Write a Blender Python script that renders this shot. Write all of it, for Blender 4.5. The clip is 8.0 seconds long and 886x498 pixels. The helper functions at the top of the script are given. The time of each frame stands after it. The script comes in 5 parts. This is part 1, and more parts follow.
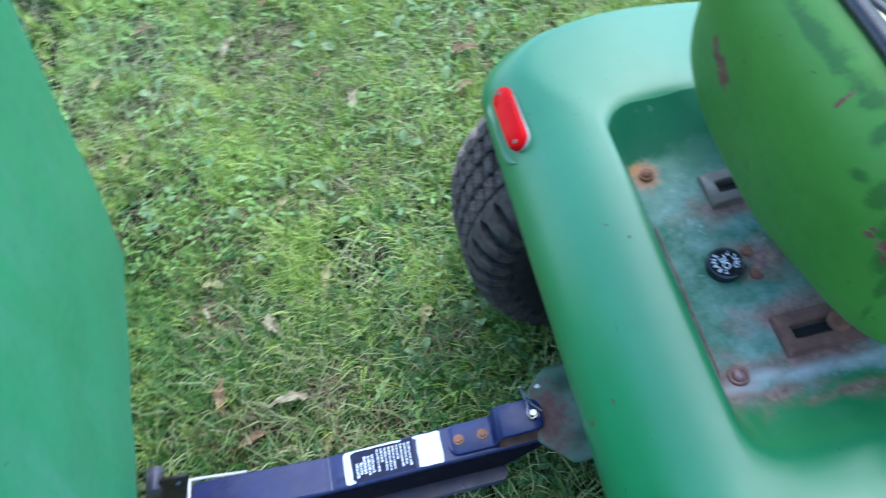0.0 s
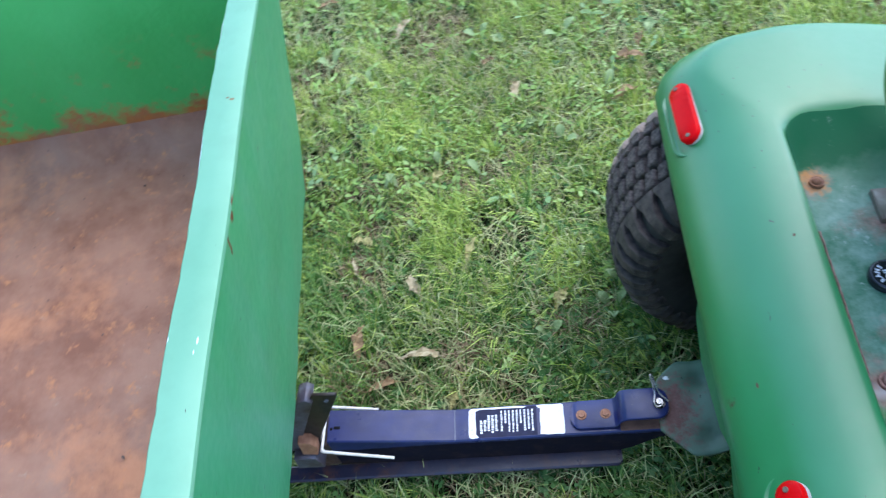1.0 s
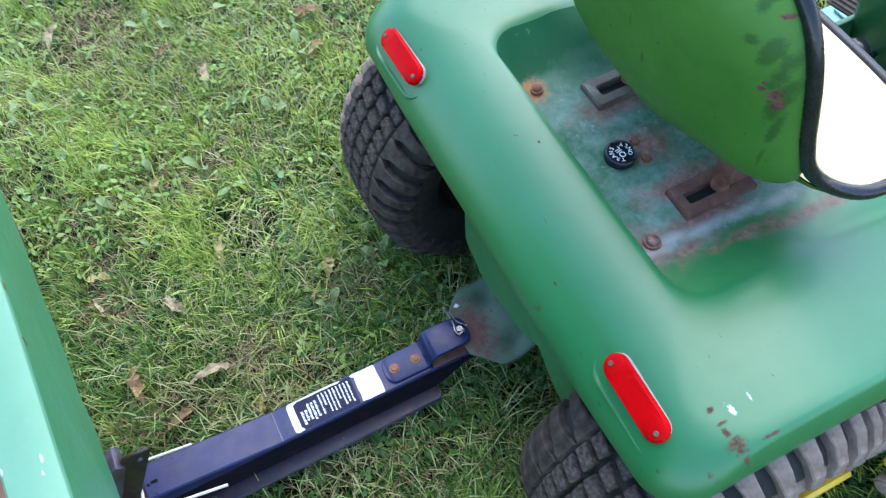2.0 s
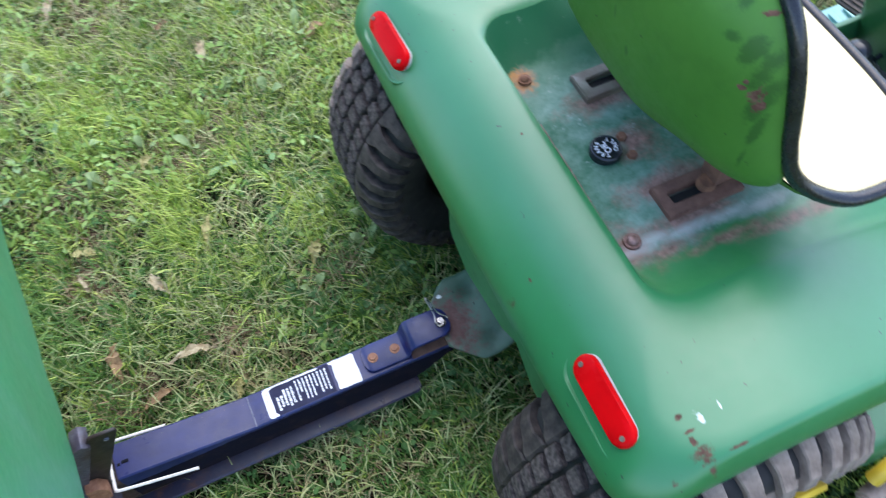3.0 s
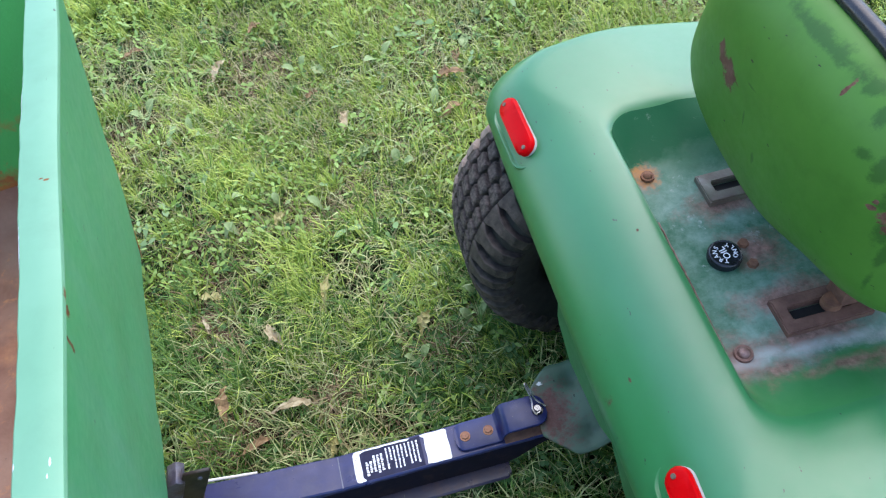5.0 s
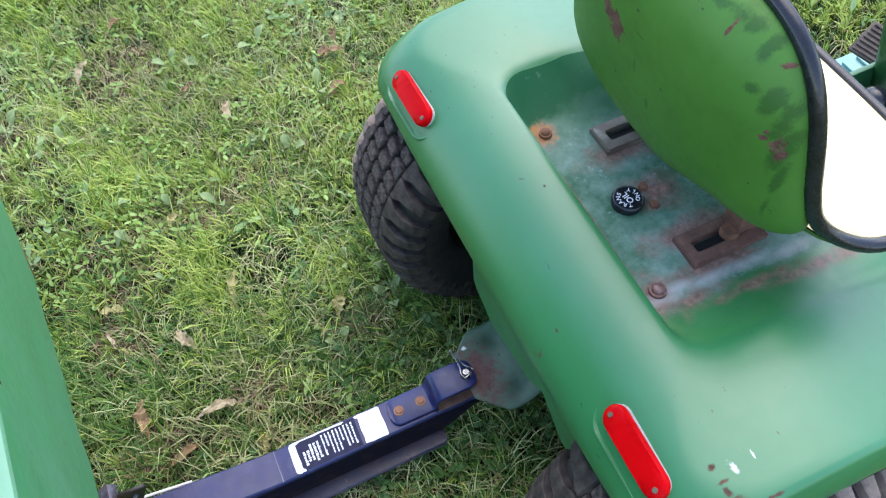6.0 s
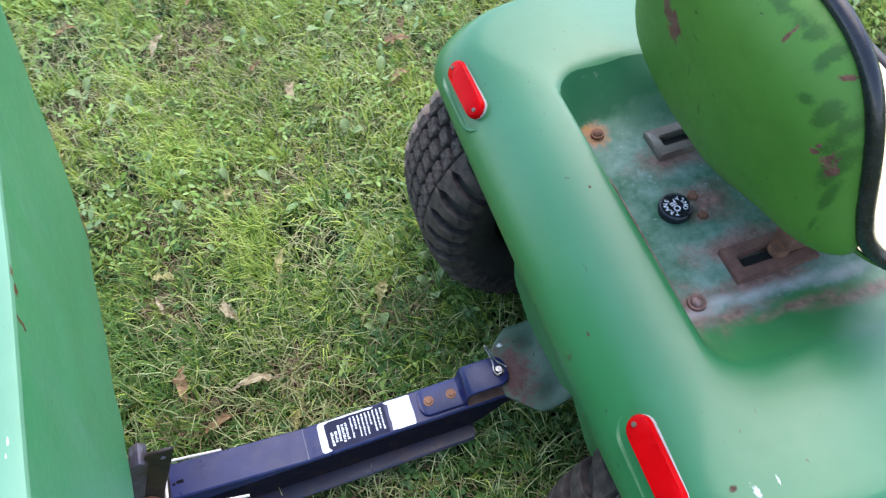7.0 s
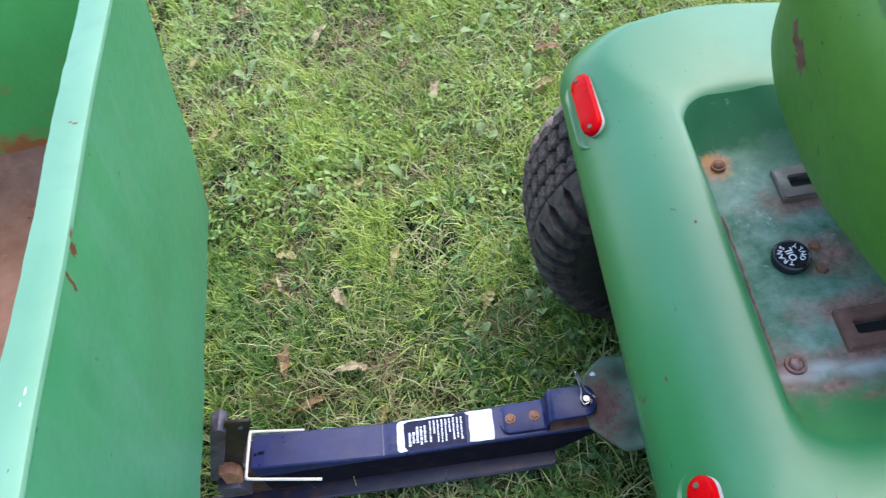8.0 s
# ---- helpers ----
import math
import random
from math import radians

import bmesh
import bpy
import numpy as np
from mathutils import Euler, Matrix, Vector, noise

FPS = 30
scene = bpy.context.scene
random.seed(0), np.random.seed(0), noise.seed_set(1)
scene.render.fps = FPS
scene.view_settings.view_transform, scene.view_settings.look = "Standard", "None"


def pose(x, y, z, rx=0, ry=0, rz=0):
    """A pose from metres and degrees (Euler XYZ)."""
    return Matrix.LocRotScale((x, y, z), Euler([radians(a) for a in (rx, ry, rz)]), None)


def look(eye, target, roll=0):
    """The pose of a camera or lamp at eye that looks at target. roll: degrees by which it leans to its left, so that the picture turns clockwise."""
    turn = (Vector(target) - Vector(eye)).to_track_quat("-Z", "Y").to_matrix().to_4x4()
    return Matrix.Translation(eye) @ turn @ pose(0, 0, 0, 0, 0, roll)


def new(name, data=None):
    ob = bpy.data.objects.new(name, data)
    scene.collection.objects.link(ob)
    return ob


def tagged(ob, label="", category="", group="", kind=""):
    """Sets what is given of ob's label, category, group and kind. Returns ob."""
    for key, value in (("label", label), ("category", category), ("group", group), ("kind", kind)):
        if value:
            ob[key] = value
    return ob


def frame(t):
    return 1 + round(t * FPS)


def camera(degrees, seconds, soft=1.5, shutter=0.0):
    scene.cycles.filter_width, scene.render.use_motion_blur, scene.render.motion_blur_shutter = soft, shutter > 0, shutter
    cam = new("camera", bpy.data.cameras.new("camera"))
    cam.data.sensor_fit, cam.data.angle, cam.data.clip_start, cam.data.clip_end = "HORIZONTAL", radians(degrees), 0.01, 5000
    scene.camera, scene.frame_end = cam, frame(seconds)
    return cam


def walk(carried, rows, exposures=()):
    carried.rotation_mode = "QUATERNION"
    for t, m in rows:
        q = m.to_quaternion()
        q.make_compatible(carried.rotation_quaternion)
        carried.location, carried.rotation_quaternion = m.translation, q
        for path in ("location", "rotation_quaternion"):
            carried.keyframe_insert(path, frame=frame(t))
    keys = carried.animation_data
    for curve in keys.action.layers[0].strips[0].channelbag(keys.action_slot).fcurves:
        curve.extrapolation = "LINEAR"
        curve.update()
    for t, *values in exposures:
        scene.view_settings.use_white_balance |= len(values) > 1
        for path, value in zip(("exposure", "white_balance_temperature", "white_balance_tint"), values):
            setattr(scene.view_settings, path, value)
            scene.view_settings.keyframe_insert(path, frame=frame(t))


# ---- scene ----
cam = camera(59.5, 8.0, 1.1, 0.3)
PATH = [
    (0, (-0.312, -0.521, 1.566), (-0.337, 0.605, -0.087), -15.3),
    (0.5, (-0.367, -0.607, 1.582), (-0.732, 0.557, -0.003), -15.7),
    (0.7, (-0.369, -0.631, 1.583), (-0.809, 0.488, -0.015), -18.7),
    (1, (-0.41, -0.627, 1.604), (-0.694, 0.552, 0.014), -16.3),
    (1.5, (-0.495, -0.596, 1.633), (-0.362, 0.513, -0.026), -12.3),
    (1.7, (-0.513, -0.582, 1.621), (-0.184, 0.433, -0.07), -7.7),
    (2.8, (-0.465, -0.572, 1.6), (-0.04, 0.284, -0.157), -1.8),
    (3, (-0.451, -0.582, 1.591), (-0.1, 0.337, -0.151), -3.8),
    (3.5, (-0.434, -0.599, 1.594), (-0.248, 0.506, -0.062), -7.9),
    (4, (-0.432, -0.603, 1.593), (-0.43, 0.59, -0.012), -11.4),
    (4.5, (-0.431, -0.599, 1.599), (-0.352, 0.579, -0.016), -10.1),
    (4.7, (-0.425, -0.595, 1.597), (-0.342, 0.585, -0.016), -10.1),
    (5.8, (-0.454, -0.583, 1.611), (-0.128, 0.506, -0.035), -7.5),
    (6, (-0.464, -0.582, 1.604), (-0.105, 0.456, -0.067), -6.3),
    (6.5, (-0.463, -0.579, 1.603), (-0.119, 0.443, -0.082), -6.4),
    (7, (-0.433, -0.598, 1.592), (-0.223, 0.491, -0.072), -8.3),
    (7.5, (-0.36, -0.597, 1.57), (-0.346, 0.559, -0.062), -11.8),
    (8, (-0.322, -0.596, 1.561), (-0.511, 0.583, -0.044), -17.0),
]
# the clip's white balance starts cool and warms up in its first seconds
walk(cam, [(t, look(eye, target, roll)) for t, eye, target, roll in PATH],
     [(0, 2.07, 5600, 6), (0.5, 2.05, 5850, 8), (1.0, 2.03, 6080, 10), (1.7, 2.03, 6180, 12), (2.8, 2.03, 6350, 13), (3.5, 2.03, 6600, 14), (8, 2.03, 6750, 15)])

# ---- world and light ----
world = bpy.data.worlds.new("sky")
scene.world = world
world.use_nodes = True
wn = world.node_tree
sky = wn.nodes.new("ShaderNodeTexSky")
sky.sky_type = "NISHITA"
sky.sun_disc = False
sky.sun_elevation = radians(61)
sky.sun_rotation = radians(44)
sky.air_density, sky.dust_density, sky.ozone_density = 1.0, 0.8, 1.0
background = wn.nodes["Background"]
background.inputs["Strength"].default_value = 0.15
wn.links.new(sky.outputs[0], background.inputs["Color"])

sun_data = bpy.data.lights.new("sun", "SUN")
sun_data.energy = 0.7
sun_data.angle = radians(70)
sun_data.color = (1.0, 0.96, 0.90)
sun = new("sun", sun_data)
sun.matrix_world = look((0.78, 0.80, 2.0), (0, 0, 0))


# ---- materials ----
class Nodes:
    """A small writer for node materials."""

    def __init__(self, name):
        self.mat = bpy.data.materials.new(name)
        self.mat.use_nodes = True
        self.tree = self.mat.node_tree
        self.bsdf = self.tree.nodes["Principled BSDF"]
        self.coords = self.tree.nodes.new("ShaderNodeTexCoord").outputs["Object"]

    def set(self, **values):
        for key, value in values.items():
            self.plug(self.bsdf.inputs[key.replace("_", " ")], value)
        return self

    def plug(self, socket, value):
        if isinstance(value, bpy.types.NodeSocket):
            self.tree.links.new(value, socket)
        elif isinstance(value, tuple) and len(value) == 3 and socket.type == "RGBA":
            socket.default_value = (*value, 1)
        else:
            socket.default_value = value

    def noise(self, scale, detail=4.0, rough=0.55, stretch=None, distort=0.0):
        n = self.tree.nodes.new("ShaderNodeTexNoise")
        n.inputs["Scale"].default_value, n.inputs["Detail"].default_value = scale, detail
        n.inputs["Roughness"].default_value, n.inputs["Distortion"].default_value = rough, distort
        vec = self.coords
        if stretch:
            m = self.tree.nodes.new("ShaderNodeMapping")
            m.inputs["Scale"].default_value = stretch
            self.tree.links.new(vec, m.inputs["Vector"])
            vec = m.outputs[0]
        self.tree.links.new(vec, n.inputs["Vector"])
        return n.outputs[0]

    def ramp(self, value, a, b, va=0.0, vb=1.0):
        n = self.tree.nodes.new("ShaderNodeMapRange")
        n.inputs["From Min"].default_value, n.inputs["From Max"].default_value = a, b
        n.inputs["To Min"].default_value, n.inputs["To Max"].default_value = va, vb
        self.plug(n.inputs["Value"], value)
        return n.outputs[0]

    def math(self, op, a, b=0.0):
        n = self.tree.nodes.new("ShaderNodeMath")
        n.operation = op
        self.plug(n.inputs[0], a)
        self.plug(n.inputs[1], b)
        return n.outputs[0]

    def mix(self, factor, a, b):
        n = self.tree.nodes.new("ShaderNodeMix")
        n.data_type = "RGBA"
        self.plug(n.inputs[0], factor)
        self.plug(n.inputs[6], a)
        self.plug(n.inputs[7], b)
        return n.outputs[2]

    def blob(self, place, size, wobble, edge=0.25):
        """1 inside a ragged spot round a place, 0 outside; size in metres along x, y, z."""
        m = self.tree.nodes.new("ShaderNodeVectorMath")
        m.operation = "SUBTRACT"
        self.tree.links.new(self.coords, m.inputs[0])
        m.inputs[1].default_value = place
        d = self.tree.nodes.new("ShaderNodeVectorMath")
        d.operation = "DIVIDE"
        self.tree.links.new(m.outputs[0], d.inputs[0])
        d.inputs[1].default_value = size
        l = self.tree.nodes.new("ShaderNodeVectorMath")
        l.operation = "LENGTH"
        self.tree.links.new(d.outputs[0], l.inputs[0])
        far = self.math("ADD", l.outputs["Value"], self.ramp(wobble, 0.25, 0.75, -0.9, 0.9))
        return self.ramp(far, 1.0 + edge, 1.0 - edge)

    def most(self, *values):
        out = values[0]
        for v in values[1:]:
            out = self.math("MAXIMUM", out, v)
        return out

    def bump(self, height, strength, distance):
        n = self.tree.nodes.new("ShaderNodeBump")
        n.inputs["Strength"].default_value, n.inputs["Distance"].default_value = strength, distance
        self.plug(n.inputs["Height"], height)
        self.plug(self.bsdf.inputs["Normal"], n.outputs[0])
        return self


GREEN = (0.028, 0.25, 0.085)
RUST = (0.125, 0.048, 0.022)


def paint_material(name, color=GREEN, faded=(0.06, 0.33, 0.15), rust=(), bare=(), chips=0.0, rough=0.46, grime=0.35, stains=(), gloss=0.8, coat=0.0, relief=0.05, streaks=0.0, soft=0.12, tones=(RUST, (0.21, 0.085, 0.035))):
    """Old enamel: faded patches, fine specks, and rust or bare spots at given places (place, size)."""
    n = Nodes(name)
    big, small = n.noise(5.0, 5), n.noise(70.0, 3, 0.6)
    col = n.mix(n.ramp(big, 0.3, 0.72), color, faded)
    dark = tuple(0.45 * c for c in color)
    if streaks:
        run = n.ramp(n.noise(1.0, 5, 0.65, (3.0, 26.0, 2.6)), 0.48, 0.72)
        col = n.mix(n.math("MULTIPLY", run, streaks), col, (0.10, 0.33, 0.20))
    col = n.mix(n.math("MULTIPLY", n.ramp(n.noise(22.0, 6, 0.65), 0.5, 0.75), grime), col, dark)
    if stains:
        col = n.mix(n.math("MULTIPLY", n.most(*[n.blob(p, z, n.noise(32.0, 7, 0.78), 0.3) for p, z in stains]), 0.6), col, (0.007, 0.048, 0.007))
    specks = n.ramp(n.noise(130.0, 2, 0.5, (1.0, 0.45, 1.0)), 0.745 - chips, 0.765 - chips)
    col = n.mix(n.math("MULTIPLY", specks, 0.9), col, (0.012, 0.014, 0.010))
    masks = [n.blob(p, s, n.noise(75.0, 6, 0.72), soft) for p, s in rust]
    rough_value = n.ramp(small, 0.3, 0.7, rough - 0.04, rough + 0.05)
    if masks:
        mask = n.most(*masks)
        tone = n.mix(n.ramp(n.noise(90.0, 5, 0.7), 0.4, 0.7), *tones)
        col = n.mix(mask, col, tone)
        rough_value = n.math("MAXIMUM", rough_value, n.math("MULTIPLY", mask, 0.85))
        gloss, coat = n.ramp(mask, 0.0, 1.0, gloss, 0.1), n.ramp(mask, 0.0, 1.0, coat, 0.0)
    masks = [n.blob(p, s, n.noise(150.0, 5, 0.75)) for p, s in bare]
    if masks:
        col = n.mix(n.most(*masks), col, (0.62, 0.66, 0.66))
    n.set(Base_Color=col, Roughness=rough_value, Specular_IOR_Level=gloss, Coat_Weight=coat, Coat_Roughness=0.36)
    n.bump(n.math("ADD", small, n.math("MULTIPLY", n.noise(9.0, 3), 2.0)), relief, 0.004)
    return n.mat


def plain_material(name, color, second=None, scale=30.0, rough=0.6, metal=0.0, bump=0.15, depth=0.003, coat=0.0, gloss=0.5):
    n = Nodes(name)
    value = n.noise(scale, 5, 0.6)
    n.set(Base_Color=n.mix(n.ramp(value, 0.35, 0.68), color, second or tuple(0.6 * c for c in color)),
          Roughness=n.ramp(n.noise(scale * 3, 3), 0.3, 0.7, max(rough - 0.1, 0.03), min(rough + 0.1, 1)), Metallic=metal, Coat_Weight=coat, Specular_IOR_Level=gloss)
    n.bump(n.noise(scale * 4, 4), bump, depth)
    return n.mat


fender_paint = paint_material(
    "fender_enamel", (0.013, 0.150, 0.043), (0.020, 0.168, 0.058),
    rust=[((-0.188, -0.165, 0.545), (0.005, 0.007, 0.02)), ((-0.092, -0.479, 0.66), (0.013, 0.013, 0.03)), ((-0.088, -0.497, 0.65), (0.006, 0.007, 0.03)), ((-0.096, -0.425, 0.67), (0.006, 0.004, 0.03)),
          ((-0.093, -0.446, 0.66), (0.007, 0.0025, 0.03)), ((-0.095, -0.459, 0.66), (0.005, 0.006, 0.03)), ((-0.160, -0.160, 0.60), (0.0012, 0.0035, 0.01)), ((-0.071, 0.046, 0.65), (0.0018, 0.002, 0.01)),
          ((-0.045, -0.486, 0.655), (0.014, 0.0022, 0.02)), ((-0.135, -0.489, 0.65), (0.008, 0.005, 0.03))],
    bare=[((-0.074, -0.437, 0.68), (0.0045, 0.0085, 0.04)), ((-0.044, -0.436, 0.68), (0.0018, 0.0055, 0.04))], tones=((0.085, 0.045, 0.033), (0.145, 0.080, 0.056)), soft=0.3, grime=0.10, gloss=0.65, coat=0.35, rough=0.40, relief=0.004, chips=0.006)


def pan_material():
    """The trodden pan under the seat: dark green rubbed to bare grey and rust, fresh paint high on the near wall, the
    far wall's shade painted in.
    """
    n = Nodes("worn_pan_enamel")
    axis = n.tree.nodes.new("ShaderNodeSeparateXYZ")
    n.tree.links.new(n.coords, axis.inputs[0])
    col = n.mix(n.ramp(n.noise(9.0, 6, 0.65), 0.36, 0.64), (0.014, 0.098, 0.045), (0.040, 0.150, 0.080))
    # shade on the far wall, put in as darker, duller green
    far_shade = n.ramp(n.math("ADD", axis.outputs[1], n.ramp(n.noise(18.0, 6, 0.7), 0.3, 0.7, -0.02, 0.02)), 0.185, 0.215)
    col = n.mix(far_shade, col, (0.009, 0.084, 0.034))
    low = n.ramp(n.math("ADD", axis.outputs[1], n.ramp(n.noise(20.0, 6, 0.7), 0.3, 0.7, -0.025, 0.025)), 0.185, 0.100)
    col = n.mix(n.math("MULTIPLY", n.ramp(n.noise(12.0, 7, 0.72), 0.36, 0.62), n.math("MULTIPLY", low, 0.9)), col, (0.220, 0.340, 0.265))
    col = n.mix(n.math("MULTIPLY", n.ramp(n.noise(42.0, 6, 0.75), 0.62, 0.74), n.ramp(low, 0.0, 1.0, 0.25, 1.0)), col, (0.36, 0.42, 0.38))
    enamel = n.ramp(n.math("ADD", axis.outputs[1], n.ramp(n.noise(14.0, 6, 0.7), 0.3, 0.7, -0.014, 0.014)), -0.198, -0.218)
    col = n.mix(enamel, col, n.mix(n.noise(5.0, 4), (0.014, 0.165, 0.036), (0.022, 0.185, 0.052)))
    wob = n.noise(26.0, 7, 0.72)
    spots = [((0.10, -0.012, 0.6), (0.034, 0.030, 0.04)), ((0.10, 0.085, 0.6), (0.06, 0.024, 0.04)), ((0.10, -0.10, 0.6), (0.07, 0.02, 0.04)), ((0.10, -0.165, 0.6), (0.07, 0.016, 0.04)),
             ((-0.010, -0.178, 0.61), (0.026, 0.034, 0.04)), ((0.0, 0.17, 0.6), (0.017, 0.020, 0.04)), ((0.035, -0.205, 0.615), (0.055, 0.011, 0.03)), ((0.13, -0.222, 0.62), (0.07, 0.009, 0.03)),
             ((0.24, -0.235, 0.62), (0.08, 0.012, 0.03))]
    mask = n.most(*[n.blob(p, s, wob, 0.7) for p, s in spots])
    tone = n.mix(n.ramp(n.noise(80.0, 5, 0.7), 0.35, 0.65), (0.170, 0.075, 0.058), (0.40, 0.205, 0.165))
    col = n.mix(n.math("MULTIPLY", mask, 0.82), col, tone)
    halo = n.blob((0.0, 0.172, 0.61), (0.019, 0.019, 0.04), n.noise(60.0, 5, 0.7), 0.4)
    col = n.mix(n.math("MULTIPLY", halo, 0.75), col, (0.42, 0.17, 0.04))
    ridge = n.most(*[n.blob(p, (0.038, 0.0075, 0.02), n.noise(40.0, 7, 0.75), 0.8) for p in ((-0.005, -0.185, 0.612), (0.025, -0.178, 0.612), (0.085, -0.184, 0.612), (0.15, -0.187, 0.612), (0.21, -0.195, 0.612))])
    col = n.mix(n.math("MULTIPLY", ridge, 0.7), col, (0.46, 0.45, 0.41))
    n.set(Base_Color=col, Roughness=n.ramp(n.noise(40.0, 4), 0.3, 0.7, 0.34, 0.56), Specular_IOR_Level=n.math("MULTIPLY", n.ramp(enamel, 0.0, 1.0, 0.36, 0.65), n.math("MULTIPLY", n.ramp(mask, 0.0, 1.0, 1.0, 0.3), n.ramp(far_shade, 0.0, 1.0, 1.0, 0.3))),
          Coat_Weight=n.ramp(enamel, 0.0, 1.0, 0.0, 0.35), Coat_Roughness=0.36)
    n.bump(n.noise(60.0, 5, 0.7), 0.12, 0.003)
    return n.mat


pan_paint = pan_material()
seat_paint = paint_material(
    "seat_shell_enamel", (0.040, 0.138, 0.015), (0.062, 0.180, 0.024),
    rust=[((0.03, 0.066, 0.921), (0.05, 0.023, 0.012)), ((0.03, 0.059, 0.907), (0.05, 0.013, 0.014)), ((0.03, 0.088, 0.931), (0.05, 0.009, 0.012)), ((0.05, -0.205, 0.930), (0.05, 0.006, 0.012)), ((0.05, -0.211, 0.917), (0.05, 0.005, 0.009)),
          ((0.05, -0.191, 0.936), (0.05, 0.004, 0.0035)), ((0.05, -0.192, 0.945), (0.05, 0.003, 0.004)), ((0.05, -0.106, 1.028), (0.05, 0.0022, 0.009)), ((0.05, -0.150, 1.046), (0.05, 0.002, 0.008)), ((0.05, -0.171, 1.016), (0.05, 0.006, 0.003))],
    stains=[((0.05, -0.125, 1.038), (0.06, 0.009, 0.006)), ((0.05, -0.150, 1.030), (0.06, 0.007, 0.014)), ((0.05, -0.160, 0.988), (0.06, 0.010, 0.006)), ((0.05, -0.182, 0.983), (0.06, 0.009, 0.018)), ((0.05, -0.200, 0.965), (0.06, 0.008, 0.026)),
            ((0.05, -0.211, 0.925), (0.06, 0.0075, 0.030)), ((0.05, -0.220, 0.885), (0.06, 0.0045, 0.024)), ((0.05, -0.222, 0.835), (0.06, 0.003, 0.016)), ((0.04, -0.05, 1.040), (0.06, 0.065, 0.006)), ((0.04, 0.013, 0.881), (0.06, 0.0018, 0.012)),
            ((0.04, 0.008, 0.937), (0.06, 0.010, 0.0018)), ((0.04, -0.02, 0.84), (0.06, 0.003, 0.008))],
    tones=((0.095, 0.045, 0.032), (0.180, 0.092, 0.068)),
    rough=0.50, grime=0.25, relief=0.03, gloss=0.32, chips=0.010)
cart_paint = paint_material(
    "cart_enamel", (0.042, 0.285, 0.115), (0.066, 0.325, 0.155),
    rust=[((-0.726, -0.098, 1.054), (0.010, 0.006, 0.012)), ((-0.731, -0.130, 1.043), (0.012, 0.0028, 0.016))],
    rough=0.36, grime=0.2, relief=0.012, streaks=0.8)


# paler copy of the cart paint, sky sheen on the rails put into colour
rail_paint = paint_material(
    "sky_lit_rail_enamel", (0.110, 0.285, 0.165), (0.150, 0.335, 0.210), rough=0.5, grime=0.15, gloss=0.5, coat=0.0,
    rust=[((-0.722, -0.095, 1.062), (0.004, 0.009, 0.009)), ((-0.737, 0.049, 1.073), (0.0028, 0.0012, 0.006)), ((-0.742, 0.052, 1.073), (0.0028, 0.0012, 0.006))],
    bare=[((-0.736, -0.251, 1.072), (0.0008, 0.0030, 0.010)), ((-0.738, -0.262, 1.072), (0.0006, 0.0020, 0.010)), ((-0.764, -0.246, 1.072), (0.0010, 0.0036, 0.010)), ((-0.764, -0.03, 1.072), (0.0016, 0.030, 0.010)), ((-0.764, 0.19, 1.072), (0.0016, 0.040, 0.010))])


def cart_inside_material(name, level, only_floor):
    """Rusted floor, and walls whose paint gives way to rust above the floor."""
    n = Nodes(name)
    tone = n.mix(n.ramp(n.noise(7.0, 6, 0.65), 0.38, 0.62), (0.180, 0.070, 0.038), (0.285, 0.138, 0.086))
    tone = n.mix(n.math("MULTIPLY", n.ramp(n.noise(2.6, 6, 0.7), 0.45, 0.65), 0.55), tone, (0.28, 0.175, 0.130))
    tone = n.mix(n.math("MULTIPLY", n.ramp(n.noise(4.5, 7, 0.72), 0.52, 0.66), 0.6), tone, (0.48, 0.20, 0.095))
    tone = n.mix(n.ramp(n.noise(38.0, 6, 0.7), 0.58, 0.70), tone, (0.42, 0.17, 0.07))
    tone = n.mix(n.ramp(n.noise(120.0, 4, 0.6), 0.70, 0.74), tone, (0.05, 0.03, 0.025))
    tone = n.mix(n.ramp(n.noise(24.0, 6, 0.7, (1, 1.7, 1)), 0.66, 0.80), tone, (0.34, 0.30, 0.24))
    if only_floor:
        col = tone
        rough = 0.75
    else:
        green = n.mix(n.ramp(n.noise(5.0, 4), 0.3, 0.7), (0.050, 0.36, 0.078), (0.076, 0.43, 0.112))
        height = n.tree.nodes.new("ShaderNodeSeparateXYZ")
        n.tree.links.new(n.coords, height.inputs[0])
        edge = n.math("ADD", height.outputs[2], n.ramp(n.noise(16.0, 6, 0.7), 0.3, 0.7, 0.035, -0.035))
        low = n.ramp(edge, level + 0.090, level + 0.060)
        spots = n.math("MULTIPLY", n.ramp(n.noise(17.0, 7, 0.75), 0.54, 0.62), n.ramp(edge, level + 0.22, level + 0.08))
        col = n.mix(n.math("MAXIMUM", low, spots), green, n.mix(n.ramp(n.noise(20.0, 5, 0.7), 0.4, 0.6, 0.35, 0.85), tone, (0.46, 0.13, 0.025)))
        rough = 0.5
    n.set(Base_Color=col, Roughness=rough)
    n.bump(n.noise(45.0, 6, 0.7), 0.35, 0.004)
    return n.mat


black_paint = plain_material("black_enamel", (0.009, 0.012, 0.043), (0.014, 0.018, 0.060), 18, 0.3, 0.0, 0.1, gloss=0.4)
label_black = plain_material("label_ink", (0.010, 0.011, 0.036), (0.018, 0.020, 0.060), 50, 0.62, gloss=0.25)
label_grey = plain_material("worn_label_ink", (0.30, 0.30, 0.36), (0.52, 0.52, 0.58), 120, 0.5)


